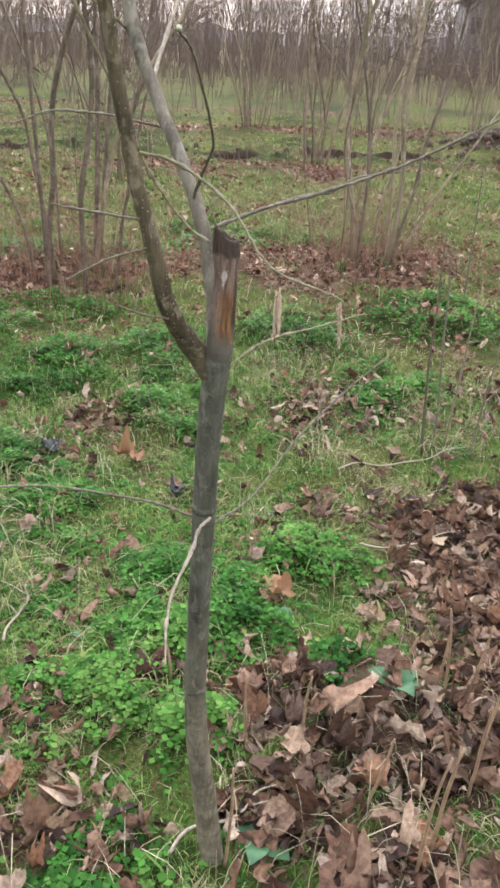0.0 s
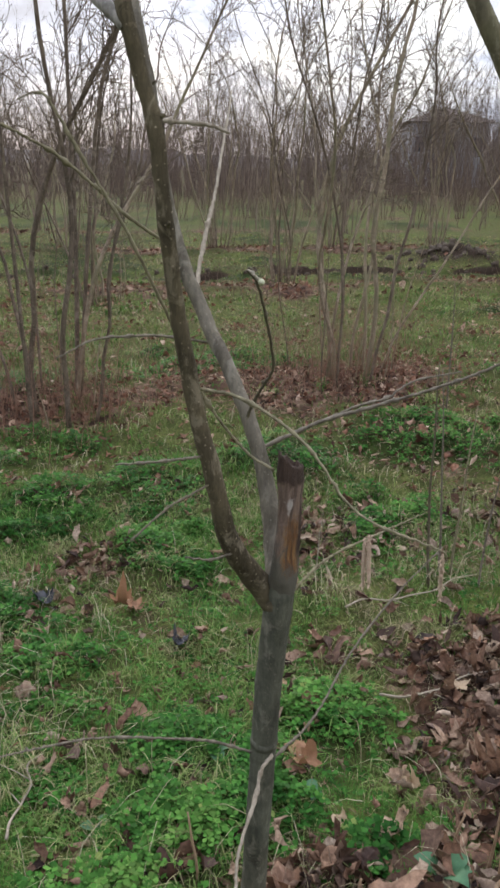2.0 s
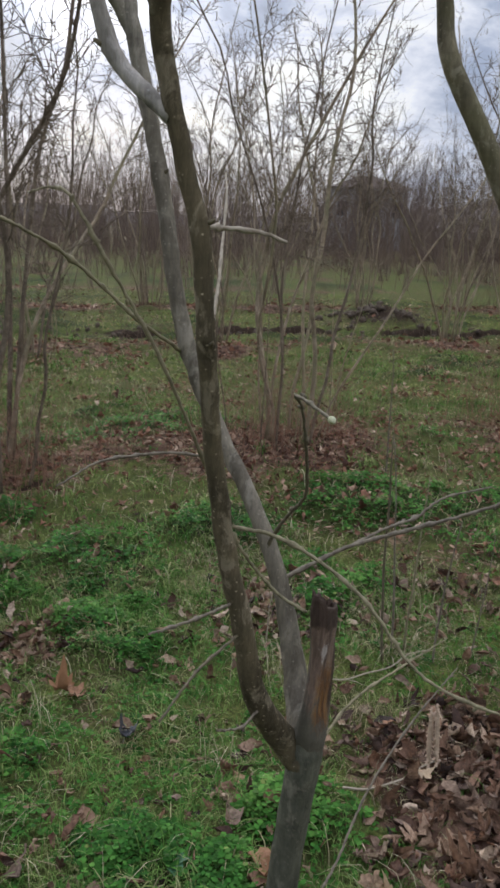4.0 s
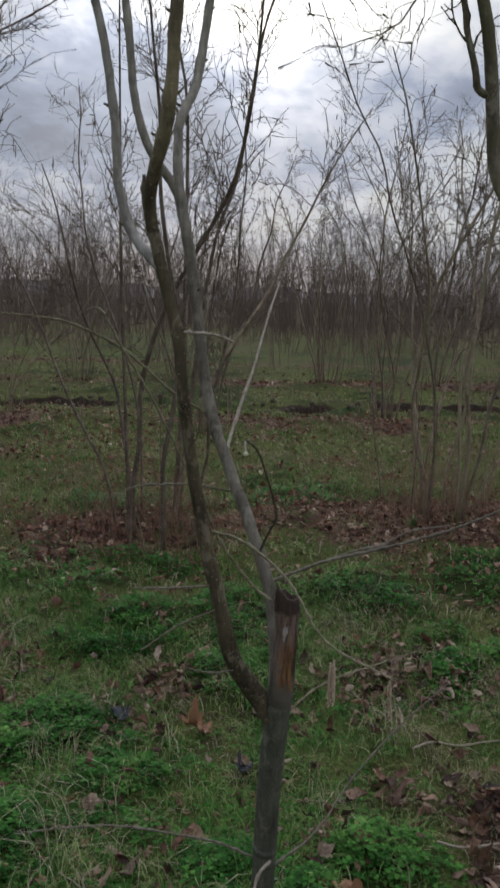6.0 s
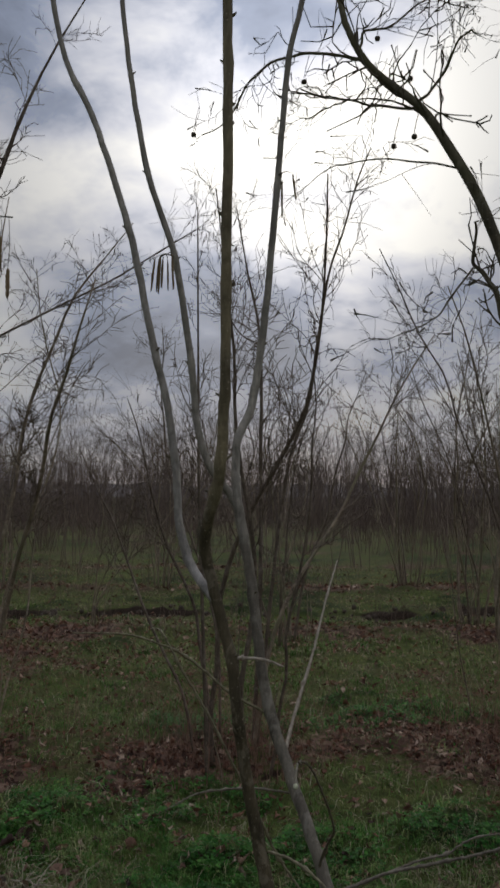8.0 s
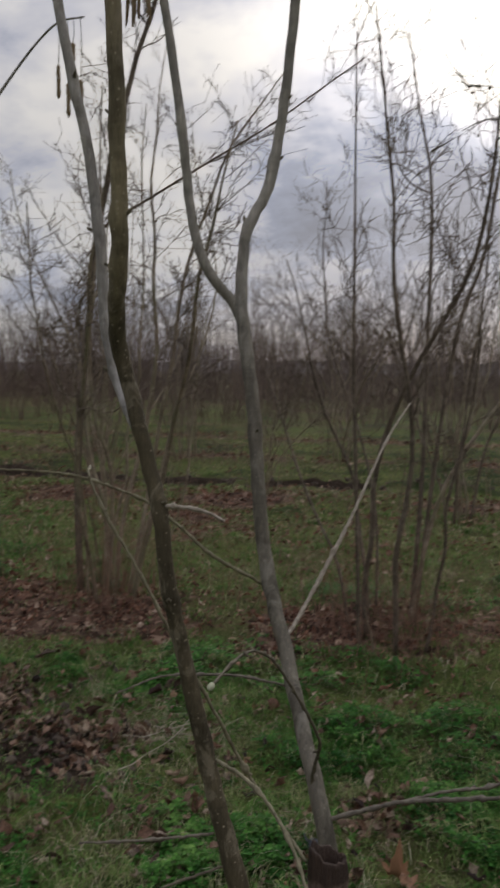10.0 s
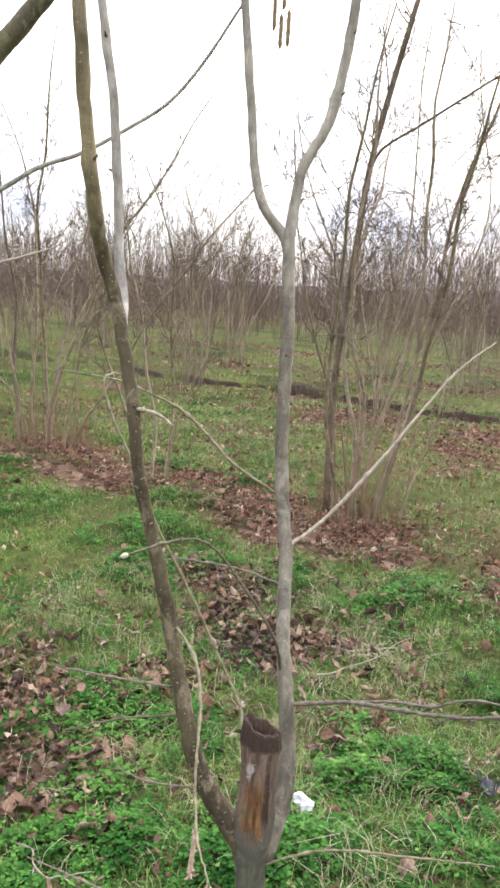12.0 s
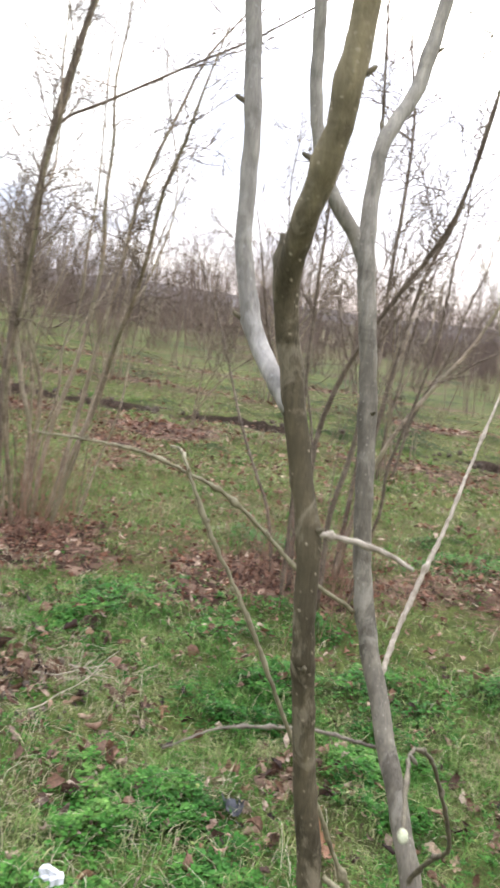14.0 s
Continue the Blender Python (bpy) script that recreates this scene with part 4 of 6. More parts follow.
def twigs_of(rng, line, r0, r1, count, reach, catkins=0.05, fine=10, low=0.25, curl=0.3):
    """The side branches of one stem, each with its fine twigs, buds and catkins."""
    out = []
    for u in np.sort(rng.uniform(low, 1.0, count)):
        s = Shape()
        out.append(s)
        at, tang = sample(line, u)
        tang = tang / np.linalg.norm(tang)
        a = rng.uniform(0, 6.283)
        way = tang * rng.uniform(0.6, 1.2) + np.array((math.cos(a), math.sin(a), rng.uniform(-0.05, 0.35))) * rng.uniform(0.5, 1.0)
        length = reach * rng.uniform(0.35, 1.0) * (1.15 - 0.6 * u)
        pts, p = [], at.copy()
        for k in range(5):
            pts.append(p.copy())
            p = p + way / np.linalg.norm(way) * length / 4
            way = way + rng.normal(0, curl, 3) + (0, 0, 0.07)
        r = min((r0 + (r1 - r0) * u) * 0.45, 0.007)
        branch = np.array(pts)
        thin = min(0.0023, r * 0.6)
        tube(s, curve(branch, 7), [r, r * 0.75, r * 0.5, 0.0019], 4, 0.0, None, False)
        for _ in range(fine):
            at2, t2 = sample(branch, rng.uniform(0.2, 1.0))
            w2 = t2 / np.linalg.norm(t2) * 0.7 + rng.normal(0, 0.55, 3)
            l2 = min(length * rng.uniform(0.12, 0.5), 0.24)
            mid = at2 + w2 / np.linalg.norm(w2) * l2 * 0.5
            end = mid + (w2 / np.linalg.norm(w2) + rng.normal(0, 0.25, 3)) * l2 * 0.5
            bow = rng.normal(0, 0.09, 3) * l2
            tube(s, [at2, mid + bow, end], [thin * 1.25, thin, thin * 0.75], 3, 0.0, None, False)
            if rng.random() < catkins:
                hang = rng.uniform(0.03, 0.06)
                tube(s, [end, end - (0, 0, hang * 0.5), end - (0.002, 0, hang)], [0.0016, 0.0034, 0.0018], 4)
            elif rng.random() < 0.35:
                blob(s, end, (thin * 1.5, thin * 2.2), w2, 3, 3)
    return out


def add_branches(shapes, mat, parent):
    for s in shapes:
        part("branch", s, mat, parent)


def bush(place, seed, stems, label, bias=(0.0, 0.0), spread=0.24, foot=0.2, tall=(3.0, 4.2), dark=0.15, group="hazel bushes in rows", twiggy=22, keys=()):
    """A bush of many stems from one foot; keys: stems of a given line and radius besides."""
    rng = np.random.default_rng(seed)
    x, y = place
    ob = thing("hazel_bush", (x, y, float(height(x, y))), label, "bush", group)
    lines = [(curve(points, 24), r, HAZEL_DARK) for points, r in keys]
    for k in range(stems):
        a = 6.283 * k / stems + rng.uniform(-0.5, 0.5)
        d = rng.uniform(0.2, 1.0)
        bx, by = x + math.cos(a) * foot * d, y + math.sin(a) * foot * d * 0.8
        lean = np.array((math.cos(a) * spread * d, math.sin(a) * spread * d)) + bias + rng.normal(0, 0.06, 2)
        r0 = rng.uniform(0.0065, 0.0165)
        lines.append((stem_line(rng, (bx, by, float(height(bx, by)) - 0.04), lean, rng.uniform(*tall) * (0.66 + 21 * (r0 - 0.001)), 0.125), r0, HAZEL_DARK if rng.random() < dark else HAZEL))
    for line, r0, mat in lines:
        stem = part("stem", tube(Shape(), line, [r0 * 1.1, r0 * 0.95, r0 * 0.8, r0 * 0.58, 0.0035], 8, 0.05, rng), mat, ob)
        add_branches(twigs_of(rng, line, r0, 0.004, twiggy, 0.66, low=0.4), HAZEL_DARK, stem)
    # thin suckers round the foot
    for k in range(stems // 2):
        a = rng.uniform(0, 6.283)
        far = foot * rng.uniform(0.5, 1.6)
        bx, by = x + math.cos(a) * far, y + math.sin(a) * far
        line = stem_line(rng, (bx, by, float(height(bx, by)) - 0.02), (math.cos(a) * 0.15, math.sin(a) * 0.15), rng.uniform(0.3, 1.6), 0.08, 6)
        part("sucker", tube(Shape(), line, [0.005, 0.004, 0.0015], 5), HAZEL_DARK if k % 2 else HAZEL, ob)
    return ob


HAZEL_LABEL = "leafless many-stemmed hazel bush with grey-brown stems"
bush((-2.66, 3.62), 11, 11, "leafless hazel bush of many stems above a leaf heap", (0.06, 0.03), 0.27, 0.3, keys=(
    ([(-2.92, 3.56, -0.03), (-2.95, 3.57, 0.77), (-2.9, 3.55, 1.32), (-2.85, 3.58, 1.88), (-2.78, 3.57, 2.35), (-2.688, 3.6, 2.803), (-2.531, 3.66, 3.461), (-2.435, 3.7, 3.744), (-2.319, 3.74, 4.112), (-2.115, 3.8, 4.584), (-1.802, 3.9, 5.158)], 0.024),
    ([(-2.8, 3.58, 2.3), (-2.75, 3.64, 2.49), (-2.472, 3.7, 2.629), (-2.065, 3.784, 2.834), (-1.687, 3.864, 3.018), (-1.353, 3.936, 3.22), (-1.133, 3.984, 3.353)], 0.009),
    ([(-2.486, 3.7, 3.72), (-2.668, 3.72, 3.967), (-2.771, 3.72, 4.381), (-2.925, 3.72, 4.712), (-3.059, 3.72, 5.047)], 0.008)))
bush((-0.9, 3.88), 12, 7, "leafless hazel bush of few thin stems above a leaf heap", (0.0, 0.0), 0.17, 0.3, (2.6, 3.8), 0.5, keys=(
    ([(-0.93, 3.62, -0.03), (-0.94, 3.56, 0.8), (-0.95, 3.5, 1.6), (-0.955, 3.48, 2.4), (-0.963, 3.475, 3.29)], 0.011),
    ([(-0.8, 4.1, -0.03), (-0.8, 4.25, 0.9), (-0.83, 4.38, 1.8), (-0.866, 4.48, 2.69), (-0.98, 4.55, 3.2), (-1.08, 4.6, 3.7)], 0.014),
    ([(-0.78, 4.1, -0.03), (-0.72, 4.2, 0.9), (-0.618, 4.25, 1.784), (-0.478, 4.25, 2.205), (-0.418, 4.25, 2.596), (-0.341, 4.25, 3.061), (-0.242, 4.25, 3.34), (-0.152, 4.25, 3.658), (-0.063, 4.25, 3.864)], 0.012),
    ([(-0.862, 4.48, 2.66), (-1.0, 4.45, 2.74), (-1.08, 4.42, 2.9), (-1.12, 4.4, 3.2)], 0.006)))
bush((0.88, 4.78), 13, 11, "leafless many-stemmed hazel bush fanning out", (0.04, 0.0), 0.27, 0.3, dark=0.4)
bush((2.9, 5.55), 14, 6, "leafless hazel bush of few dark stems", (-0.05, 0.0), 0.25, dark=0.6)
bush((-5.75, 2.75), 15, 11, "leafless hazel bush with pale splayed stems", (0.0, 0.0), 0.27, 0.35, (2.6, 3.8))
bush((-4.3, 3.0), 19, 4, "small leafless hazel with few stems", (0.0, 0.0), 0.2, 0.2, (2.4, 3.4))
bush((-7.9, 2.1), 16, 10, HAZEL_LABEL, (0.0, 0.0), 0.25)
models = [bush((-9.5, 7.0), 21, 10, HAZEL_LABEL, twiggy=21), bush((-6.05, 7.45), 22, 8, HAZEL_LABEL, twiggy=21), bush((0.42, 9.7), 23, 10, HAZEL_LABEL, (0, 0), 0.2, twiggy=21), bush((3.7, 10.75), 24, 9, HAZEL_LABEL, twiggy=21)]
bush((-3.95, 8.1), 25, 3, "slender leafless hazel with pale young stems", (0.03, 0), 0.12, 0.15, (2.0, 3.4), 0.0)
bush((-1.5, 7.85), 26, 6, "leafless hazel bush with dark stems", (0, 0), 0.2, 0.2, (2.8, 3.8), 0.7)
spots = random.Random(8)
for k, xs in ((2, (-14.2, -12.0, 5.8, 7.9)), (3, (-18, -15.9, -13.7, -11.6, -9.2, -7.3, -5.0, -3.1, -0.8, 1.0, 3.2, 5.1, 7.4, 9.4))):
    for x in xs:
        x += spots.uniform(-0.3, 0.3)
        y = row_line(x, k) + spots.uniform(-0.3, 0.3)
        m = spots.choice(models)
        copy_thing(m, pose(x, y, float(height(x, y)), 0, 0, spots.uniform(0, 360)))


# ---- far rows: bushes past counting, and the wooded skyline ----
def sticks(a, b, ra, rb, sides=3):
    """Many thin tapered rods at once, as points and triangles."""
    way = b - a
    way = way / (np.linalg.norm(way, axis=1)[:, None] + 1e-9)
    u = np.cross(way, (0.31, 0.83, 0.12))
    u /= np.linalg.norm(u, axis=1)[:, None] + 1e-9
    w = np.cross(way, u)
    ang = np.linspace(0, 2 * np.pi, sides, endpoint=False)
    ring = np.cos(ang)[None, :, None] * u[:, None] + np.sin(ang)[None, :, None] * w[:, None]
    v = np.concatenate([a[:, None] + ring * ra[:, None, None], b[:, None] + ring * rb[:, None, None]], 1)
    base = (np.arange(len(a)) * 2 * sides)[:, None]
    tri = []
    for i in range(sides):
        j = (i + 1) % sides
        tri += [np.c_[base, base, base] + (i, j, sides + j), np.c_[base, base, base] + (i, sides + j, sides + i)]
    return v.reshape(-1, 3), np.concatenate(tri)


def fast_mesh(name, v, tri, mat, smooth=False):
    me = bpy.data.meshes.new(name)
    me.vertices.add(len(v))
    me.vertices.foreach_set("co", np.ascontiguousarray(v, dtype=np.float32).ravel())
    me.loops.add(tri.size)
    me.loops.foreach_set("vertex_index", np.ascontiguousarray(tri, dtype=np.int32).ravel())
    me.polygons.add(len(tri))
    me.polygons.foreach_set("loop_start", np.arange(0, tri.size, 3, dtype=np.int32))
    me.polygons.foreach_set("use_smooth", np.full(len(tri), smooth))
    me.materials.append(mat)
    me.update(calc_edges=True)
    me.validate()
    return me


def thicket(name, label, feet, stems, tall, twigs, seed, mat, thick, fine=0):
    """Bushes at many feet, each with stems bent once and side twigs."""
    rng = np.random.default_rng(seed)
    n = len(feet) * stems
    foot = np.repeat(feet, stems, 0) + np.c_[rng.normal(0, 0.2, (n, 2)), np.zeros(n)]
    lean = rng.normal(0, 0.17, (n, 2))
    long = rng.uniform(*tall, n)
    p1 = foot + np.c_[lean, np.ones(n)] * (long * 0.45)[:, None]
    p2 = p1 + np.c_[lean + rng.normal(0, 0.12, (n, 2)), np.ones(n)] * (long * 0.4)[:, None]
    p3 = p2 + np.c_[lean + rng.normal(0, 0.25, (n, 2)), np.ones(n)] * (long * 0.25)[:, None]
    r = rng.uniform(0.6, 1.2, n) * thick
    runs = [sticks(foot, p1, r, r * 0.7), sticks(p1, p2, r * 0.7, r * 0.42), sticks(p2, p3, r * 0.42, r * 0.12)]
    for _ in range(twigs):
        u = rng.uniform(0.2, 1.0, n)[:, None]
        start = np.where(u < 0.55, p1 + (p2 - p1) * (u - 0.2) / 0.35, p2 + (p3 - p2) * (u - 0.55) / 0.45)
        side = np.c_[rng.normal(0, 0.5, (n, 2)), rng.uniform(0.3, 1.0, n)] * rng.uniform(0.3, 1.0, n)[:, None] * (1.15 - u * 0.6)
        runs.append(sticks(start, start + side, r * 0.26, r * 0.1))
        for _ in range(fine):
            # each twig forks again
            q = start + side * rng.uniform(0.3, 0.9, n)[:, None]
            runs.append(sticks(q, q + side * 0.35 + rng.normal(0, 0.13, (n, 3)), r * 0.13, r * 0.06))
    v, tri, k = [], [], 0
    for a, b in runs:
        v.append(a)
        tri.append(b + k)
        k += len(a)
    return tagged(new(name, fast_mesh(name, np.concatenate(v), np.concatenate(tri), mat)), label, "thicket", kind="stuff")


def feet_of(rows, gap, rng, jitter):
    out = []
    for k in rows:
        y0 = row_line(0, k)
        for x in np.arange(-2.9 * y0 - 6, 0.62 * y0 + 5, gap):
            px, py = x + rng.normal(0, jitter), row_line(x, k) + rng.normal(0, jitter)
            if math.hypot(px, py) < 150 and py > 9:
                out.append((px, py, float(height(px, py)) - 0.03))
    return np.array(out)


far_rng = np.random.default_rng(31)
thicket("far_hazel_rows", "rows of leafless hazel bushes fading into the distance", feet_of(range(4, 8), 1.9, far_rng, 0.5), 9, (2.4, 4.6), 11, 32, FAR_HAZEL, 0.0125, 2)
thicket("distant_thicket", "dense grey-brown leafless thicket along the skyline", feet_of(range(8, 13), 1.5, far_rng, 1.1), 8, (2.6, 5.2), 8, 33, THICKET, 0.02, 1)


def brush_feet(rows, count, wide):
    """Dry weeds stand along the rows."""
    rng = np.random.default_rng(36)
    out = []
    for k in rows:
        y0 = row_line(0, k)
        x = rng.uniform(-2.2 * y0 - 2, 0.6 * y0 + 4, count * k)
        y = row_line(x, k) + rng.normal(0, wide, count * k)
        out.append(np.c_[x, y, height(x, y) - 0.02])
    return np.concatenate(out)


def feet_round(places, rng, count, wide):
    """Shoots crowd round the foot of each bush of the first row."""
    out = []
    for bx, by in places:
        x, y = bx + rng.normal(0, wide, count), by + rng.normal(0, wide * 0.7, count)
        out.append(np.c_[x, y, height(x, y) - 0.02])
    return np.concatenate(out)


SHOOT = plain("dry_shoot", (0.19, 0.1, 0.062), (0.3, 0.175, 0.115), 3.0)
BRUSH = plain("dry_brush", (0.105, 0.07, 0.05), (0.18, 0.125, 0.09), 3.0)
thicket("dry_brush", "reddish-brown dry weeds and shoots along the hazel rows", brush_feet((2, 3), 45, 0.4), 8, (0.1, 0.5), 4, 37, BRUSH, 0.004)
thicket("far_dry_brush", "dense brown dry weeds along the far hazel rows", brush_feet((5, 6, 7, 8), 26, 0.5), 8, (0.3, 1.7), 1, 38, BRUSH, 0.01)
thicket("distant_undergrowth", "close brown undergrowth between the distant hazel rows", brush_feet((9, 10, 12), 40, 1.6), 7, (0.8, 3.3), 2, 41, THICKET, 0.016)
thicket("dry_shoots", "reddish dry shoots crowding the feet of the hazel bushes", feet_round(((-2.66, 3.62), (-0.9, 3.88), (0.88, 4.78), (2.9, 5.55), (-5.75, 2.75)), np.random.default_rng(39), 42, 0.27), 5, (0.08, 0.45), 2, 40, SHOOT, 0.0024)


def skyline():
    """Trees past the plantation, one low belt all round the view."""
    rng = np.random.default_rng(34)
    a = rng.uniform(radians(-34), radians(84), 960)
    d = rng.uniform(75, 150, 960)
    before_house = np.c_[rng.uniform(8.5, 18, 40), rng.uniform(60, 67, 40), np.zeros(40)]
    return np.concatenate([np.c_[-np.sin(a) * d, np.cos(a) * d, np.zeros(960)], before_house])


thicket("skyline_trees", "belt of bare trees on the skyline, their colour greyed for haze", skyline(), 5, (3.6, 7.6), 7, 35, SKYLINE, 0.036, 1)


def ridge():
    """A low wooded hill far off."""
    az = np.radians(np.linspace(-60, 110, 240))
    el = 0.7 + 2.4 * np.exp(-((np.degrees(az) + 24) / 9) ** 2) + 0.9 * (fbm(np.degrees(az), np.zeros(240), 0.11, 50) - 0.5) + 0.5 * (fbm(np.degrees(az), np.zeros(240), 0.9, 51) - 0.5)
    rows = []
    for d, k in ((500, -0.1), (600, 0.35), (720, 0.75), (900, 1.0), (1200, 0.6), (1500, -0.2)):
        rows.append(np.c_[-np.sin(az) * d, np.cos(az) * d, np.tan(np.radians(el)) * 900 * k])
    w = len(az)
    f = [(i * w + j, i * w + j + 1, (i + 1) * w + j + 1, (i + 1) * w + j) for i in range(len(rows) - 1) for j in range(w - 1)]
    tagged(new("hill_ridge", Shape().add(np.concatenate(rows), f).mesh("hill_ridge", HILL)), "low wooded hill far off, its colour greyed for haze", "hill", kind="structure")


ridge()


def box(shape, x0, x1, y0, y1, z0, z1):
    v = [(x, y, z) for z in (z0, z1) for x, y in ((x0, y0), (x1, y0), (x1, y1), (x0, y1))]
    return shape.add(v, [(3, 2, 1, 0), (4, 5, 6, 7), (0, 1, 5, 4), (1, 2, 6, 5), (2, 3, 7, 6), (3, 0, 4, 7)])


def house():
    """A house behind the trees: pale walls, a brown hipped roof."""
    wall_paint = plain("pale_render", (0.3, 0.3, 0.31), (0.36, 0.36, 0.37), 0.8, 0.9)
    tiles = plain("roof_tiles", (0.1, 0.075, 0.065), (0.15, 0.115, 0.1), 3.0, 0.9, 0.01)
    pane = plain("dark_pane", (0.03, 0.035, 0.045), (0.05, 0.055, 0.065), 2.0, 0.15)
    h = thing("house", (13.2, 72.0, 0.0), "pale house with a brown hipped roof behind bare trees", "house")
    part("wall", box(Shape(), 10.2, 16.2, 69, 76, 0, 5.0), wall_paint, h, "", False)
    roof = Shape().add([(9.7, 68.4, 4.95), (16.7, 68.4, 4.95), (16.7, 76.6, 4.95), (9.7, 76.6, 4.95), (12.6, 72.5, 6.15), (13.9, 72.5, 6.15)], [(0, 1, 5, 4), (1, 2, 5), (2, 3, 4, 5), (3, 0, 4), (3, 2, 1, 0)])
    part("roof", roof, tiles, h, "", False)
    for x in (10.8, 13.2, 15.4):
        w = part("window", box(Shape(), x - 0.45, x + 0.45, 68.94, 68.99, 2.6, 3.9), wall_paint, h, "", False)
        part("pane", box(Shape(), x - 0.38, x + 0.38, 68.9, 68.93, 2.67, 3.83), pane, w, "", False)


house()


# ---- neighbours of the young tree in its own row ----
def plane_tree():
    rng = np.random.default_rng(61)
    tree = thing("plane_tree", (1.5, 1.05, float(height(1.5, 1.05))), "leaning bare plane tree with olive bark and hanging seed balls", "tree")
    main = curve([(1.5, 1.05, -0.02), (1.36, 1.0, 0.5), (1.12, 0.9, 1.08)] + PLANE_MAIN, 70)
    part("trunk", tube(Shape(), main, [0.03, 0.026, 0.021, 0.0165, 0.0138, 0.012, 0.0105, 0.0105, 0.0088, 0.0072, 0.0056, 0.004, 0.0025], 14, 0.03, rng), PLANE, tree)
    for points, r in PLANE_BOUGHS:
        line = curve(points, 22)
        line[1:-1] += rng.normal(0, 0.0035, (20, 3))
        bough = part("bough", tube(Shape(), curve(line[::2], 40), [r * 0.75, r * 0.52, r * 0.24], 8, 0.07, rng), PLANE, tree)
        add_branches(twigs_of(rng, line, r * 0.75, 0.0012, 13, 0.22, 0.0, 5, 0.12, 0.75), TWIG_DARK, bough)
    add_branches(twigs_of(rng, main[38:], 0.007, 0.0025, 18, 0.28, 0.0, 6, 0.1, 0.75), TWIG_DARK, tree)
    for x, y, z in PLANE_BALLS:
        ball = part("seed_ball", blob(Shape(), (x, y, z), (0.0062, 0.0062), (0, 0, 1), 7, 10), SEED, tree)
        part("stalk", tube(Shape(), [(x, y, z + 0.008), (x + 0.004, y, z + 0.03), (x + 0.012, y, z + 0.06)], [0.0009], 4), TWIG_DARK, ball)


PLANE_MAIN = [(0.89, 0.8, 1.438), (0.813, 0.8, 1.577), (0.735, 0.82, 1.72), (0.718, 0.83, 1.8), (0.702, 0.825, 1.924), (0.68, 0.815, 2.025), (0.62, 0.8, 2.205), (0.56, 0.8, 2.325), (0.502, 0.8, 2.42), (0.4, 0.8, 2.52),
              (0.349, 0.8, 2.62), (0.323, 0.8, 2.713), (0.238, 0.8, 2.787), (0.132, 0.8, 2.899), (-0.002, 0.8, 3.041)]
PLANE_BOUGHS = [
    ([(0.332, 0.8, 2.729), (0.405, 0.825, 2.768), (0.47, 0.85, 2.819), (0.527, 0.875, 2.863), (0.569, 0.9, 2.937)], 0.004),
    ([(0.385, 0.8, 2.538), (0.261, 0.788, 2.564), (0.195, 0.776, 2.546), (0.136, 0.764, 2.49), (0.095, 0.752, 2.42), (0.037, 0.74, 2.386)], 0.005),
    ([(0.5, 0.8, 2.419), (0.408, 0.815, 2.446), (0.332, 0.83, 2.478), (0.269, 0.845, 2.502), (0.221, 0.86, 2.505)], 0.0045),
    ([(0.35, 0.83, 2.475), (0.267, 0.845, 2.452), (0.174, 0.86, 2.449)], 0.0025),
    ([(0.497, 0.8, 2.434), (0.538, 0.785, 2.461), (0.574, 0.77, 2.52), (0.599, 0.755, 2.543), (0.632, 0.74, 2.519)], 0.0045),
    ([(0.375, 0.8, 2.556), (0.391, 0.816, 2.61), (0.43, 0.832, 2.619), (0.478, 0.848, 2.658), (0.542, 0.864, 2.675), (0.632, 0.88, 2.657)], 0.0045),
    ([(0.585, 0.8, 2.28), (0.48, 0.82, 2.32), (0.365, 0.84, 2.34), (0.302, 0.86, 2.336), (0.226, 0.88, 2.302), (0.157, 0.9, 2.275)], 0.003),
    ([(0.71, 0.825, 1.87), (0.672, 0.813, 1.907), (0.654, 0.807, 2.001), (0.631, 0.8, 2.06), (0.603, 0.793, 2.084), (0.608, 0.787, 2.144), (0.612, 0.78, 2.18)], 0.0095),
    ([(0.603, 0.79, 2.077), (0.549, 0.768, 1.995), (0.502, 0.745, 1.956), (0.444, 0.722, 1.931), (0.357, 0.7, 1.916)], 0.0028),
    ([(0.664, 0.82, 2.134), (0.7, 0.84, 2.25), (0.72, 0.86, 2.4)], 0.004),
]
PLANE_BALLS = [(0.258, 0.8, 2.509), (0.482, 0.8, 2.484), (0.447, 0.8, 2.345), (0.588, 0.8, 2.663), (0.57, 0.8, 2.846), (0.026, 0.75, 2.4), (0.109, 0.76, 2.42), (0.415, 0.8, 2.58), (0.489, 0.8, 2.36)]
plane_tree()


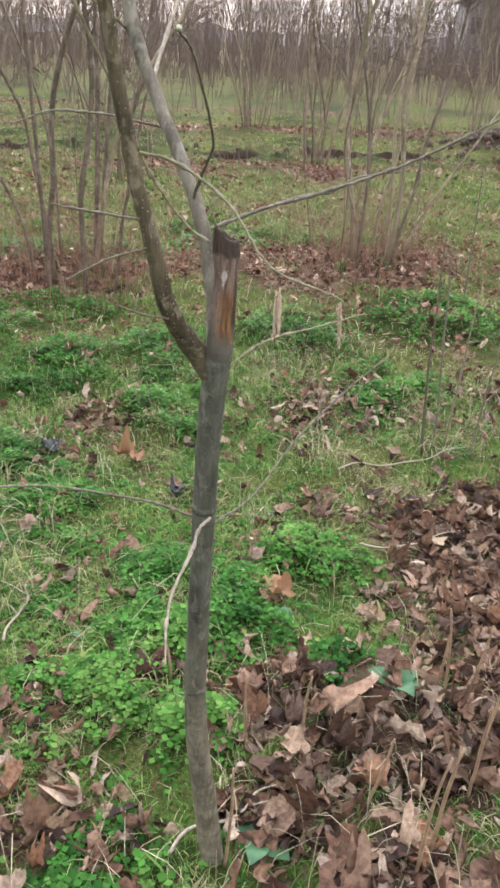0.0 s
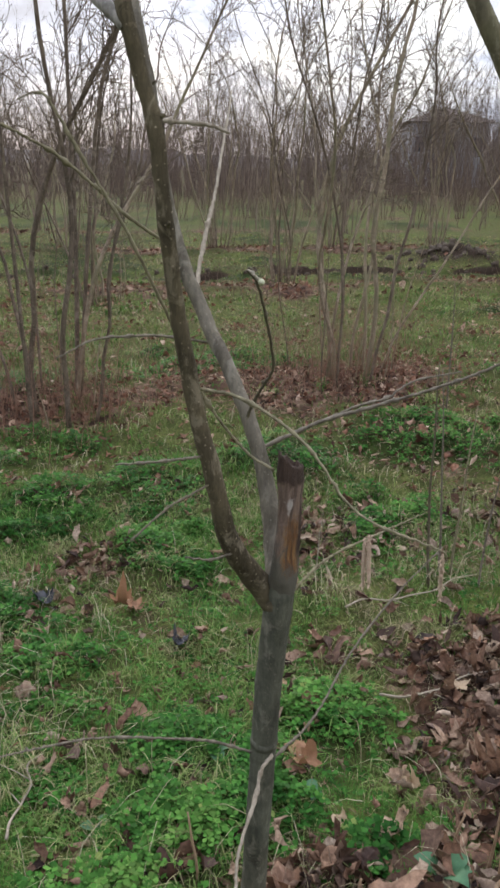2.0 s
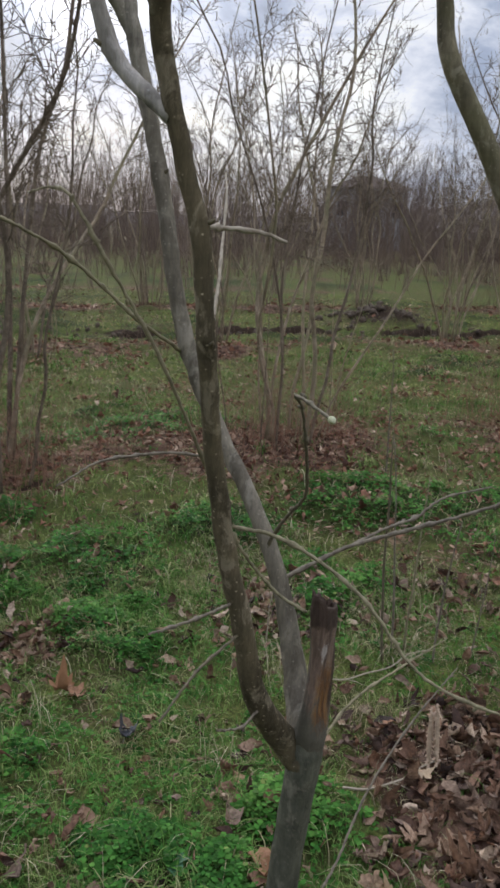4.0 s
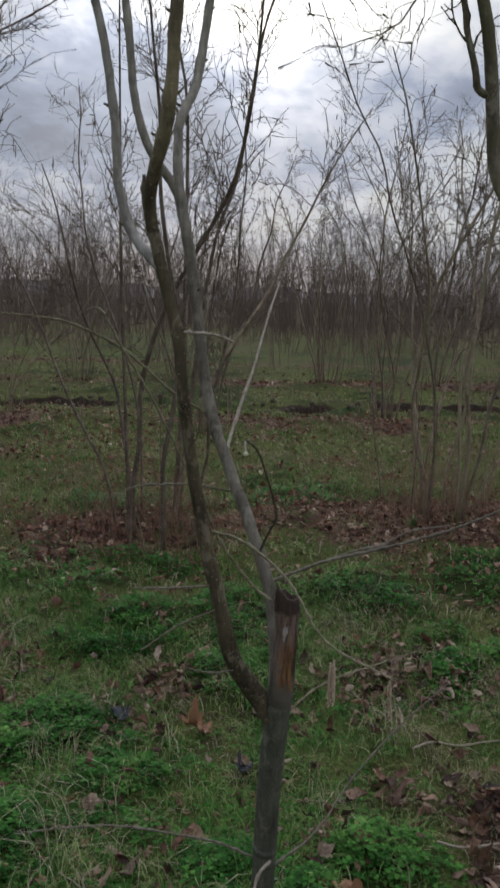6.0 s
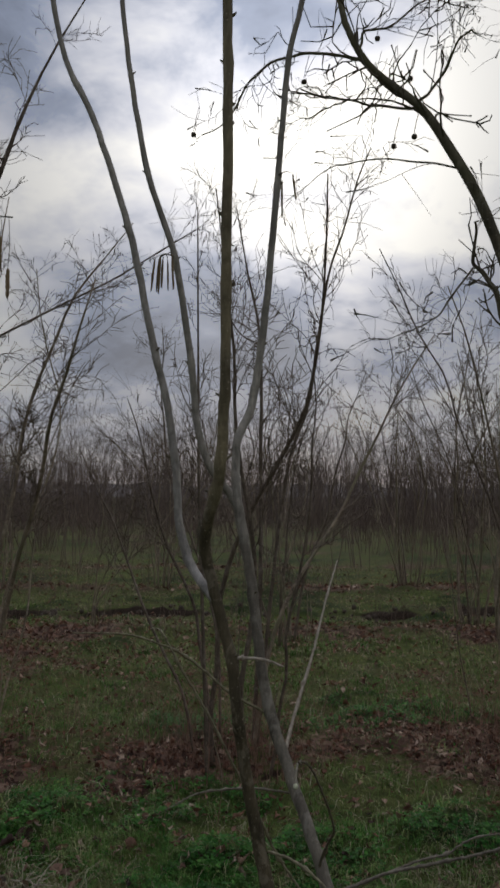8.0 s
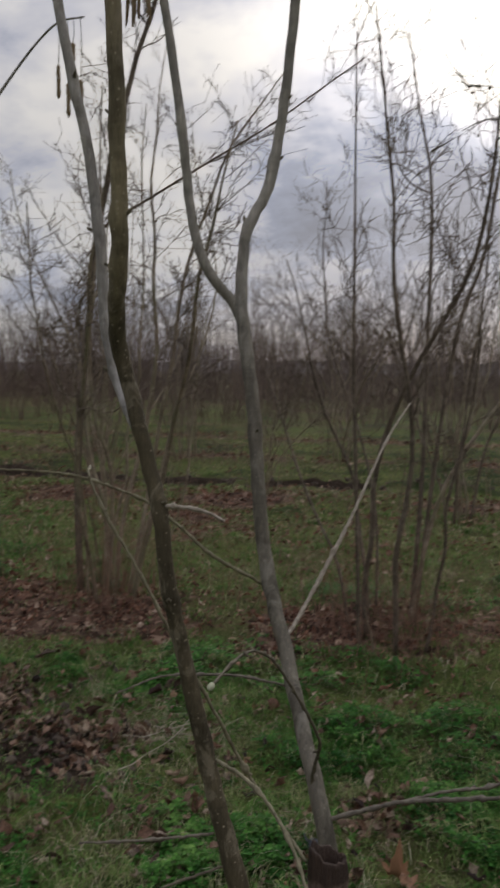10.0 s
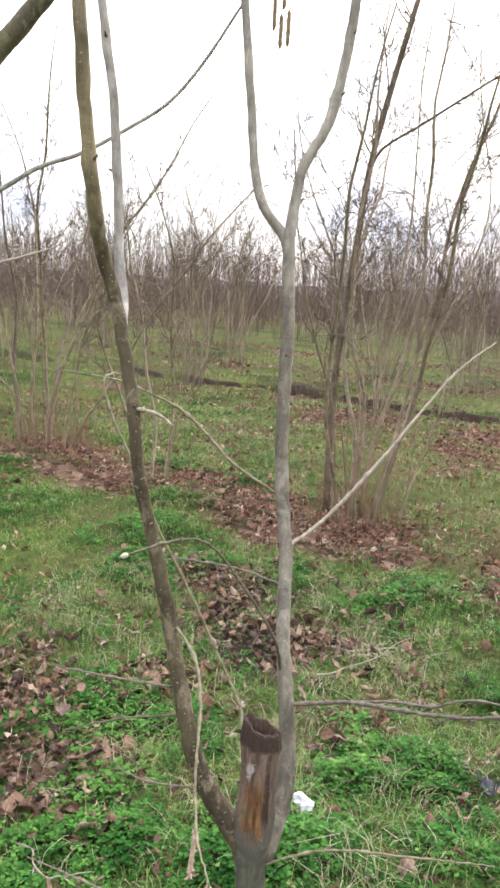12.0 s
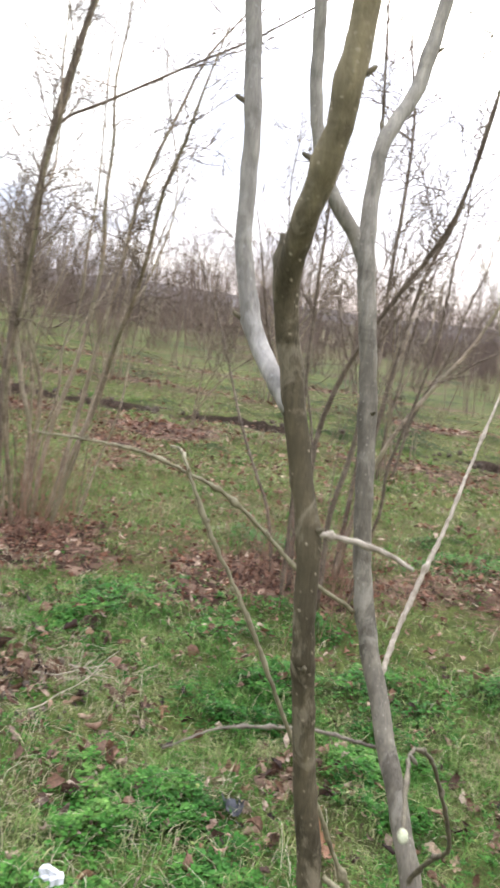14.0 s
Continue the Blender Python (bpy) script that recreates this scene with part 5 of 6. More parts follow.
def leaning_tree():
    rng = np.random.default_rng(62)
    tree = thing("leaning_tree", (-1.5, -0.2, float(height(-1.5, -0.2))), "leaning bare young tree with olive-grey knotty bark", "tree")
    main = curve([(-1.5, -0.2, -0.03), (-1.4, -0.05, 0.7), (-1.18, 0.13, 1.4), (-1.071, 0.251, 1.736), (-1.044, 0.296, 1.842), (-0.998, 0.339, 1.997), (-0.971, 0.368, 2.059), (-0.916, 0.431, 2.15), (-0.835, 0.497, 2.284), (-0.75, 0.55, 2.6)], 60)
    s = tube(Shape(), main, [0.038, 0.035, 0.03, 0.0255, 0.0248, 0.0244, 0.0248, 0.022, 0.0195, 0.015], 14, 0.03, rng)
    for z in (2.04, 1.86):
        k = int(np.argmin(abs(main[:, 2] - z)))
        tube(s, [main[k], main[k] + (-0.03, -0.02, 0.03), main[k] + (-0.042, -0.028, 0.045)], [0.012, 0.009, 0.004], 8, 0.08, rng)
    part("trunk", s, PLANE, tree)
    part("branch", tube(Shape(), curve([(-1.35, 0.0, 0.95), (-1.2, 0.2, 1.45), (-1.085, 0.346, 1.734), (-1.064, 0.425, 1.776), (-1.031, 0.515, 1.84), (-0.991, 0.612, 1.884), (-0.934, 0.717, 1.957), (-0.882, 0.801, 2.027), (-0.827, 0.864, 2.126), (-0.764, 0.916, 2.245), (-0.7, 0.93, 2.31), (-0.6, 0.9, 2.33), (-0.48, 0.85, 2.3)], 48),
                        [0.008, 0.007, 0.0058, 0.0048, 0.004, 0.0028, 0.002], 8, 0.04, rng), LIMB_GREY, tree)
    part("branch", tube(Shape(), curve([(-1.3, 0.03, 1.05), (-1.0, 0.2, 1.5), (-0.895, 0.302, 1.583), (-0.876, 0.348, 1.595), (-0.846, 0.417, 1.62), (-0.824, 0.463, 1.64), (-0.8, 0.5, 1.67)], 26), [0.006, 0.0045, 0.0033, 0.0024, 0.0014], 7, 0.04, rng), TWIG_PALE, tree)
    for x, y, z, top in ((-0.56, 0.888, 2.19, 2.32), (-0.49, 0.85, 2.175, 2.3), (-0.6, 0.9, 2.24, 2.33), (-0.52, 0.86, 2.26, 2.31)):
        hang = part("catkin", tube(Shape(), [(x, y, z - 0.075 * u) for u in np.linspace(0, 1, 12)], [0.0015] + [0.0052, 0.0042] * 5 + [0.0015], 8, 0.1, rng), CATKIN, tree)
        part("stalk", tube(Shape(), [(x, y, z), (x + 0.004, y, (z + top) / 2), (x, y, top)], [0.0011], 4), TWIG, hang)


leaning_tree()


# ---- small stems, stalks and things in the grass ----
def sapling(x, y, tall, lean, mat, seed, label, r=0.004):
    rng = np.random.default_rng(seed)
    ob = thing("sapling", (x, y, float(height(x, y))), label, "sapling", "thin saplings in the grass")
    line = stem_line(rng, (x, y, float(height(x, y)) - 0.01), lean, tall, 0.03, 8)
    stem = part("stem", tube(Shape(), line, [r, r * 0.75, r * 0.35], 6, 0.05, rng), mat, ob)
    add_branches(twigs_of(rng, line, r, 0.001, 4, 0.16, 0.0, 1), mat, stem)


for x, y, tall, lean, mat, r in ((1.02, 2.00, 0.85, (-0.1, 0.0), TWIG_DARK, 0.0055), (1.07, 2.09, 0.78, (-0.01, 0.05), TWIG, 0.0045), (1.11, 2.07, 0.66, (0.02, 0), TWIG_GREEN, 0.005), (1.20, 2.00, 0.56, (0.01, 0), TWIG, 0.0045),
                                (1.35, 2.05, 0.5, (0.1, 0), TWIG, 0.003), (0.62, 2.2, 0.2, (0.05, 0), TWIG_PALE, 0.003), (1.48, 4.2, 0.8, (0, 0), TWIG, 0.006)):
    sapling(x, y, tall, lean, mat, int(x * 1000), "thin bare sapling standing in the grass", r)


def stalk(x, y, tall, lean, seed):
    rng = np.random.default_rng(seed)
    line = stem_line(rng, (x, y, float(height(x, y)) - 0.01), lean, tall, 0.05, 6)
    s = tube(Shape(), line, [0.0036, 0.003, 0.0019], 6, 0.08, rng)
    ob = new("dry_stalk", s.mesh("dry_stalk", WOOD_STALK))
    tagged(ob, "brown dry weed stalk standing among dead leaves", "stalk", "dry stalks")


WOOD_STALK = plain("dry_stalk", (0.2, 0.125, 0.07), (0.36, 0.25, 0.15), 60.0)
for k, (x, y, tall) in enumerate(((0.90, 0.61, 0.2), (0.93, 0.33, 0.28), (0.82, 0.16, 0.32), (0.50, 0.14, 0.28), (0.51, 0.39, 0.2), (0.74, 0.28, 0.2), (0.33, 0.57, 0.16), (0.845, 0.2, 0.3), (0.96, 0.42, 0.28), (0.905, 0.56, 0.26), (1.02, 0.44, 0.3), (0.83, 0.63, 0.12), (0.88, 0.3, 0.2), (0.62, 0.42, 0.2), (0.98, 0.62, 0.2))):
    stalk(x, y, tall, (random.uniform(-0.12, 0.12), random.uniform(-0.12, 0.12)), 300 + k)


def crumpled_paper():
    rng = np.random.default_rng(71)
    n, v = 9, []
    for j in range(n):
        for i in range(n):
            u, w = i / (n - 1) - 0.5, j / (n - 1) - 0.5
            v.append((u * 0.09 * (1 - 0.5 * w * w) + rng.normal(0, 0.0015), w * 0.07 * (1 - 0.5 * u * u) + rng.normal(0, 0.0015), 0.05 + 0.012 * math.sin(u * 7 + w * 4) + rng.normal(0, 0.007) - 0.1 * (u * u + w * w)))
    f = [(j * n + i, j * n + i + 1, (j + 1) * n + i + 1, (j + 1) * n + i) for j in range(n - 1) for i in range(n - 1)]
    ob = new("paper_scrap", Shape().add(v, f).mesh("paper_scrap", PAPER, False))
    ob.location, ob.rotation_euler = (-0.575, 1.16, 0.03), (radians(20), radians(-12), 0.7)
    ob.modifiers.new("thickness", "SOLIDIFY").thickness = 0.0008
    tagged(ob, "crumpled white paper scrap lying in the clover", "litter")


crumpled_paper()


# ---- dead leaves ----
def leaf_mesh(name, mat, seed, fold):
    """A dry lobed leaf, curled and wavy, with its stalk."""
    rng = np.random.default_rng(seed)
    n, rings = 24, (0.3, 0.62, 0.85, 1.0)
    out = []
    for k in range(n):
        a = 2 * math.pi * k / n
        r = 0.5 * (0.55 + 0.45 * abs(math.cos(2.5 * (a - math.pi / 2))) ** 0.8) * (1.0 - 0.25 * (math.sin(a) < -0.7)) * rng.uniform(0.82, 1.1)
        out.append((r * math.cos(a), r * math.sin(a)))
    # a torn notch on one side
    k = int(rng.integers(0, n))
    out[k] = (out[k][0] * 0.55, out[k][1] * 0.55)
    out = np.array(out)
    flat = np.concatenate([[(0, 0)]] + [out * r for r in rings])
    c = rng.uniform(-1, 1, 6)
    x, y = flat[:, 0], flat[:, 1]
    away = np.hypot(x, y)
    ang = np.arctan2(y, x)
    z = fold * (x**2 * (1.6 + c[0]) + y**2 * c[1] * 1.6) + 0.07 * np.sin(x * 11 + c[2] * 3) + 0.07 * np.sin(y * 12 + c[3] * 3)
    z = z + 0.22 * away * (0.5 - np.abs(np.cos(2.5 * (ang - math.pi / 2)))) + 0.3 * away**2 * np.sin(ang * 5 + c[4] * 3) + 0.16 * away * np.sin(ang * 9 + c[5] * 3) + rng.normal(0, 0.055, len(flat))
    roll = 1.2 + 1.3 * abs(fold)
    v = np.c_[np.sin(x * roll) / roll, y, z * 0.75 + (1 - np.cos(x * roll)) / roll * (1 if fold > 0 else -1)]
    f = [(0, 1 + k, 1 + (k + 1) % n) for k in range(n)]
    for q in range(len(rings) - 1):
        f += [(1 + q * n + k, 1 + (q + 1) * n + k, 1 + (q + 1) * n + (k + 1) % n, 1 + q * n + (k + 1) % n) for k in range(n)]
    s = Shape().add(v, f)
    tube(s, [(0, -0.3, float(z[0])), (0.02, -0.55, 0.05), (0.05, -0.8, 0.1)], [0.012, 0.008], 3)
    me = s.mesh(name, mat)
    rib = np.zeros(len(me.vertices), dtype=np.float32)
    rib[:len(flat)] = np.clip(np.abs(np.cos(2.5 * (ang - math.pi / 2))) ** 3 * (1 - 1.2 * away), 0, 1)
    me.attributes.new("rib", "FLOAT", "POINT").data.foreach_set("value", rib)
    return me


LEAVES = [leaf_mesh("dead_leaf", LEAF_ONE, 400 + k, (0.5, 0.9, 1.3, 1.7, 2.1, -0.6)[k % 6]) for k in range(12)]


def lay(me, x, y, size, tilt, rng, lift=0.012):
    ob = new("dead_leaf", me)
    ob.matrix_basis = Matrix.LocRotScale((x, y, float(height(x, y)) + lift), Euler((rng.gauss(0, tilt), rng.gauss(0, tilt), rng.uniform(0, 6.283))), (size, size, size))
    ob.parent = GROUND
    return ob


def single_leaves():
    rng = random.Random(5)
    for x, y, size, mat in ((0.544, 0.9, 0.085, LEAF_RUST), (0.52, 0.95, 0.07, LEAF_RUST), (0.80, 0.885, 0.05, LEAF_PALE), (-0.33, 1.79, 0.1, LEAF_GREY), (-0.06, 1.8, 0.1, LEAF_RUST), (-0.02, 1.78, 0.08, LEAF_ONE), (0.17, 1.55, 0.09, LEAF_GREY),
                            (1.0, 1.35, 0.07, LEAF_PALE), (0.62, 0.74, 0.05, LEAF_PALE), (0.97, 0.95, 0.045, LEAF_PALE)):
        me = rng.choice(LEAVES).copy()
        me.materials.clear()
        me.materials.append(mat)
        lay(me, x, y, size, 0.18, rng, 0.026)
    done = 0
    while done < 288:
        x, y = rng.uniform(-1.0, 1.35), rng.uniform(0.05, 1.9)
        near = math.hypot(x - 0.5, y - 0.1)
        if rng.random() > float(litter(x, y)) * (1.25 - 0.4 * near) + 0.03:
            continue
        lay(rng.choice(LEAVES), x, y, (0.034 + 0.06 * rng.random() ** 2) * (1.15 if near < 0.5 else 0.9), 0.5, rng, 0.015 + rng.random() * 0.02)
        done += 1


single_leaves()


def place_many(count, x0, x1, y0, y1, keep, rng):
    """Random places, kept with the chance that keep(x, y) gives."""
    x, y = rng.uniform(x0, x1, count), rng.uniform(y0, y1, count)
    ok = rng.random(count) < keep(x, y)
    return x[ok], y[ok]


def leaf_carpet(name, label, x, y, small, large, seed, mat, wide=4, tall=6):
    rng = np.random.default_rng(seed)
    n, each = len(x), wide * tall
    # each leaf is a small grid, broad in the middle, rolled across and bent along
    s, t = np.meshgrid(np.linspace(-1, 1, wide), np.linspace(-1, 1, tall))
    s, t = s.ravel()[None], t.ravel()[None]
    broad = np.sqrt(np.clip(1 - t**2, 0, 1)) * rng.uniform(0.13, 0.4, n)[:, None] * (1 + rng.normal(0, 0.3, (n, each)))
    roll = rng.uniform(0.2, 2.6, n)[:, None] * rng.choice([-1, 1, 1], n)[:, None]
    bend = rng.normal(0, 0.9, n)[:, None]
    px = broad * np.sin(s * roll) / roll + 0.08 * bend * t**2
    pz = broad * (1 - np.cos(s * roll)) / roll + 0.28 * bend * t**2 + rng.normal(0, 0.055, (n, each))
    py = 0.5 * t * (1 - 0.12 * bend**2 * t**2).clip(0.5, 1) + rng.normal(0, 0.02, (n, each))
    v = np.stack([px, py, pz], -1)
    v *= rng.uniform(small, large, n)[:, None, None]
    yaw, tx, ty = rng.uniform(0, 6.283, n), rng.normal(0, 0.65, n), rng.normal(0, 0.65, n)
    c, s = np.cos(tx)[:, None], np.sin(tx)[:, None]
    v = np.stack([v[..., 0], v[..., 1] * c - v[..., 2] * s, v[..., 1] * s + v[..., 2] * c], -1)
    c, s = np.cos(ty)[:, None], np.sin(ty)[:, None]
    v = np.stack([v[..., 0] * c + v[..., 2] * s, v[..., 1], v[..., 2] * c - v[..., 0] * s], -1)
    c, s = np.cos(yaw)[:, None], np.sin(yaw)[:, None]
    v = np.stack([v[..., 0] * c - v[..., 1] * s, v[..., 0] * s + v[..., 1] * c, v[..., 2]], -1)
    v += np.stack([x, y, height(x, y) + rng.uniform(0.003, 0.04, n)], -1)[:, None]
    b = (np.arange(n) * each)[:, None]
    tri = np.concatenate([np.c_[b, b, b] + q for j in range(tall - 1) for i in range(wide - 1) for q in ((wide * j + i, wide * j + i + 1, wide * j + i + wide + 1), (wide * j + i, wide * j + i + wide + 1, wide * j + i + wide))])
    tagged(new(name, fast_mesh(name, v.reshape(-1, 3), tri, mat, True)), label, "dead leaves", kind="stuff")


cr = np.random.default_rng(81)
x, y = place_many(26000, -2.6, 2.3, -0.8, 2.7, lambda x, y: litter(x, y) ** 1.2 + 0.03, cr)
leaf_carpet("leaf_litter", "thick litter of curled brown dead leaves near the tree", x, y, 0.025, 0.09, 82, LEAF_MANY)
x, y = place_many(7000, -2.8, 1.8, 0.0, 3.4, lambda x, y: 0.05 + 2.2 * np.clip(fbm(x, y, 3.0, 79) - 0.46, 0, 1), cr)
leaf_carpet("leaf_scraps", "small scraps of dead leaf scattered in the grass", x, y, 0.014, 0.05, 85, LEAF_MANY)
x, y = place_many(34000, -9.5, 3.8, 0.8, 9.5, lambda x, y: (0.06 + 2.2 * np.clip(fbm(x, y, 1.8, 79) - 0.45, 0, 1)) * ((y > 3.2) | (x < -2.8)), cr)
leaf_carpet("farther_leaf_scraps", "scraps of dead leaf scattered in the farther grass", x, y, 0.02, 0.075, 86, LEAF_RUSSET, 3, 4)
x, y = place_many(70000, -8.0, 4.5, 2.6, 7.2, lambda x, y: litter(x, y) ** 1.7 * (0.35 + 0.9 * fbm(x, y, 6.0, 90)) + 0.05 * fbm(x, y, 3.0, 91), cr)
leaf_carpet("row_leaf_litter", "band of reddish-brown dead leaves under the hazel row", x, y, 0.018, 0.062, 83, LEAF_RUSSET, 3, 4)
x, y = place_many(36000, -18.0, 9.0, 7.2, 17.0, lambda x, y: litter(x, y) ** 1.8 + 0.015, cr)
leaf_carpet("far_leaf_litter", "brown dead leaves along the farther hazel rows", x, y, 0.05, 0.12, 84, LEAF_RUSSET, 3, 4)


# ---- grass, clover and straw ----
def blades(name, label, category, x, y, long, wide, droop, mat, seed, lift=0.0):
    rng = np.random.default_rng(seed)
    n = len(x)
    a = rng.uniform(0, 6.283, n)
    out = np.stack([np.cos(a), np.sin(a), np.zeros(n)], -1)
    side = np.stack([-np.sin(a), np.cos(a), np.zeros(n)], -1)
    L = (rng.uniform(*long, n) * (0.55 + 0.9 * fbm(x, y, 6.0, 70)))[:, None]
    W = rng.uniform(*wide, n)[:, None]
    D = rng.uniform(*droop, n)[:, None]
    foot = np.stack([x, y, height(x, y) - 0.004 + lift], -1)
    up = np.array((0, 0, 1.0))
    m1 = foot + up * L * 0.45 + out * L * D * 0.18
    m2 = foot + up * L * (0.85 - 0.25 * D) + out * L * D * 0.55
    tip = foot + up * L * (1.05 - 0.6 * D) + out * L * D
    v = np.stack([foot - side * W, foot + side * W, m1 - side * W * 0.9, m1 + side * W * 0.9, m2 - side * W * 0.6, m2 + side * W * 0.6, tip], 1)
    b = (np.arange(n) * 7)[:, None]
    tri = np.concatenate([np.c_[b, b, b] + t for t in ((0, 1, 3), (0, 3, 2), (2, 3, 5), (2, 5, 4), (4, 5, 6))])
    tagged(new(name, fast_mesh(name, v.reshape(-1, 3), tri, mat, True)), label, category, kind="stuff")


def clover_bed(name, label, x, y, small, large, seed):
    """Low weeds: small leaves in threes on short stalks."""
    rng = np.random.default_rng(seed)
    n = len(x)
    z = height(x, y) + rng.uniform(0.0, 1.0, n) ** 0.7 * (0.014 + 0.055 * lush(x, y) * np.clip(fbm(x, y, 7.0, 88) * 3.0 - 0.8, 0, 1))
    size = rng.uniform(small, large, n)
    turn = rng.uniform(0, 6.283, n)
    v, tri = [], []
    for k in range(3):
        a = turn + k * 2.094
        out = np.stack([np.cos(a), np.sin(a), rng.uniform(-0.6, 0.6, n)], -1) * size[:, None]
        side = np.stack([-np.sin(a), np.cos(a), rng.uniform(-0.3, 0.3, n)], -1) * size[:, None] * 0.5
        c = np.stack([x, y, z], -1)
        v.append(np.stack([c, c + out * 0.6 - side, c + out, c + out * 0.6 + side], 1))
        b = ((np.arange(n) + k * n) * 4)[:, None]
        tri += [np.c_[b, b + 1, b + 2], np.c_[b, b + 2, b + 3]]
    tagged(new(name, fast_mesh(name, np.concatenate(v).reshape(-1, 3), np.concatenate(tri), CLOVER)), label, "weeds", kind="stuff")


def green(x, y):
    return np.clip(1 - 1.4 * litter(x, y), 0.16, 1)


def sprigs(x, y):
    """Weeds crowd into sprigs a hand wide, with dark gaps between."""
    return np.clip(4.2 * fbm(x, y, 7.0, 88) - 1.45, 0.02, 1)


def tufty(x, y, scale, seed):
    return 0.12 + 1.1 * np.clip(fbm(x, y, scale, seed) - 0.35, 0, 1)


def tuft_places(count, each, x0, x1, y0, y1, rng):
    """Feet of blades crowded into tufts."""
    cx, cy = place_many(count, x0, x1, y0, y1, lambda x, y: green(x, y) * np.clip(3 * fbm(x, y, 0.9, 69) - 0.9, 0, 1) * (ditch_gap(x, y) > 0.45), rng)
    size = rng.uniform(0.02, 0.075, len(cx))
    x = np.repeat(cx, each) + rng.normal(0, 1, len(cx) * each) * np.repeat(size, each)
    y = np.repeat(cy, each) + rng.normal(0, 1, len(cx) * each) * np.repeat(size, each)
    return x, y


def mossy(x, y):
    """Thin dry patches among the grass."""
    return np.clip(2.3 - 2.9 * fbm(x, y, 1.1, 66), 0.12, 1)


x, y = place_many(330000, -2.8, 1.8, -0.1, 2.8, lambda x, y: green(x, y) * tufty(x, y, 5, 60) * mossy(x, y) * (1 - bare(x, y)), cr)
blades("grass", "short mossy green grass round the tree", "grass", x, y, (0.014, 0.06), (0.0005, 0.0014), (0.3, 1.75), GRASS, 91)
x, y = tuft_places(900, 40, -2.8, 1.8, 0.6, 3.4, cr)
blades("grass_tufts", "small tufts of longer green grass", "grass", x, y, (0.03, 0.09), (0.0007, 0.0016), (0.4, 1.5), GRASS, 102)
x, y = tuft_places(1300, 34, -7.5, 4.0, 3.0, 9.5, cr)
blades("farther_grass_tufts", "tufts of longer grass before and behind the hazel row", "grass", x, y, (0.04, 0.11), (0.0016, 0.0032), (0.4, 1.5), GRASS, 103)
x, y = place_many(30000, -3.2, 3.2, -2.6, 0.0, lambda x, y: green(x, y) * tufty(x, y, 4, 64) * mossy(x, y), cr)
blades("behind_grass", "short green grass behind the young tree", "grass", x, y, (0.015, 0.06), (0.001, 0.0022), (0.3, 1.6), GRASS, 89)
x, y = place_many(42000, -0.7, 1.0, -0.1, 1.0, lambda x, y: np.clip(1 - litter(x, y), 0.25, 1) * 0.6, cr)
blades("near_grass", "fine short green grass at the foot of the tree", "grass", x, y, (0.012, 0.05), (0.0004, 0.0011), (0.3, 1.75), GRASS, 90)
x, y = place_many(230000, -7.5, 4.0, 2.4, 6.5, lambda x, y: green(x, y) * tufty(x, y, 3, 61) * mossy(x, y), cr)
blades("middle_grass", "short green grass before the hazel row", "grass", x, y, (0.018, 0.07), (0.0012, 0.003), (0.3, 1.7), GRASS, 92)
x, y = place_many(190000, -6.5, -2.6, 0.6, 2.8, lambda x, y: green(x, y) * tufty(x, y, 4, 63) * mossy(x, y) * (1 - bare(x, y)), cr)
blades("side_grass", "short green grass beside the hazel row", "grass", x, y, (0.015, 0.06), (0.001, 0.0022), (0.3, 1.6), GRASS, 98)
x, y = place_many(130000, -17.0, -6.4, 0.8, 7.0, lambda x, y: green(x, y) * tufty(x, y, 3, 62) * mossy(x, y), cr)
blades("outer_grass", "short green grass along the hazel row", "grass", x, y, (0.02, 0.07), (0.002, 0.0042), (0.3, 1.6), GRASS, 104)
x, y = place_many(100000, -16, 9, 6.5, 18, lambda x, y: green(x, y) * 0.8 * np.clip((ditch_gap(x, y) - 0.4) * 6 + 2.0 * (dug(x, y) < 0.3), 0, 1) * mossy(x, y), cr)
blades("far_grass", "yellowish green grass between the hazel rows", "grass", x, y, (0.02, 0.06), (0.0022, 0.005), (0.3, 1.6), FAR_GRASS, 93)
x, y = place_many(90000, -4.5, 5.0, -4.5, 3.0, lambda x, y: 0.75 * ((y < 0.1) | (x > 1.6)) * (1 - 0.9 * litter(x, y)), cr)
blades("surrounding_grass", "short green grass round the path", "grass", x, y, (0.025, 0.07), (0.002, 0.005), (0.4, 1.7), GRASS, 108)
x, y = place_many(170000, -2.8, 2.0, 0.0, 2.6, lambda x, y: np.clip(lush(x, y) * sprigs(x, y) + 0.14 * green(x, y) * np.clip(4 * fbm(x, y, 4.5, 87) - 1.6, 0, 1), 0, 1), cr)
clover_bed("clover", "low dark green clover and weeds", x, y, 0.007, 0.018, 94)
x, y = place_many(170000, -7.5, 3.5, 0.6, 5.5, lambda x, y: np.clip(lush(x, y) * sprigs(x, y) + 0.05 * green(x, y) * np.clip(4 * fbm(x, y, 3.0, 87) - 1.6, 0, 1), 0, 1) * ((y > 2.4) | (x < -2.6)), cr)
clover_bed("farther_clover", "low green weeds before the hazel row", x, y, 0.009, 0.021, 95)
x, y = place_many(22000, -2.8, 1.8, 0.0, 3.2, lambda x, y: 0.06 + 0.5 * np.clip(fbm(x, y, 2.2, 65) - 0.5, 0, 1) * 4 * green(x, y), cr)
blades("straw", "pale dry grass blades bent over", "dry grass", x, y, (0.04, 0.14), (0.0005, 0.0012), (0.6, 1.8), STRAW, 96)
x, y = place_many(80000, -2.8, 1.8, -0.1, 3.0, lambda x, y: np.clip(3.0 * fbm(x, y, 2.6, 67) - 1.15, 0.05, 1) * (1 - 0.8 * lush(x, y)), cr)
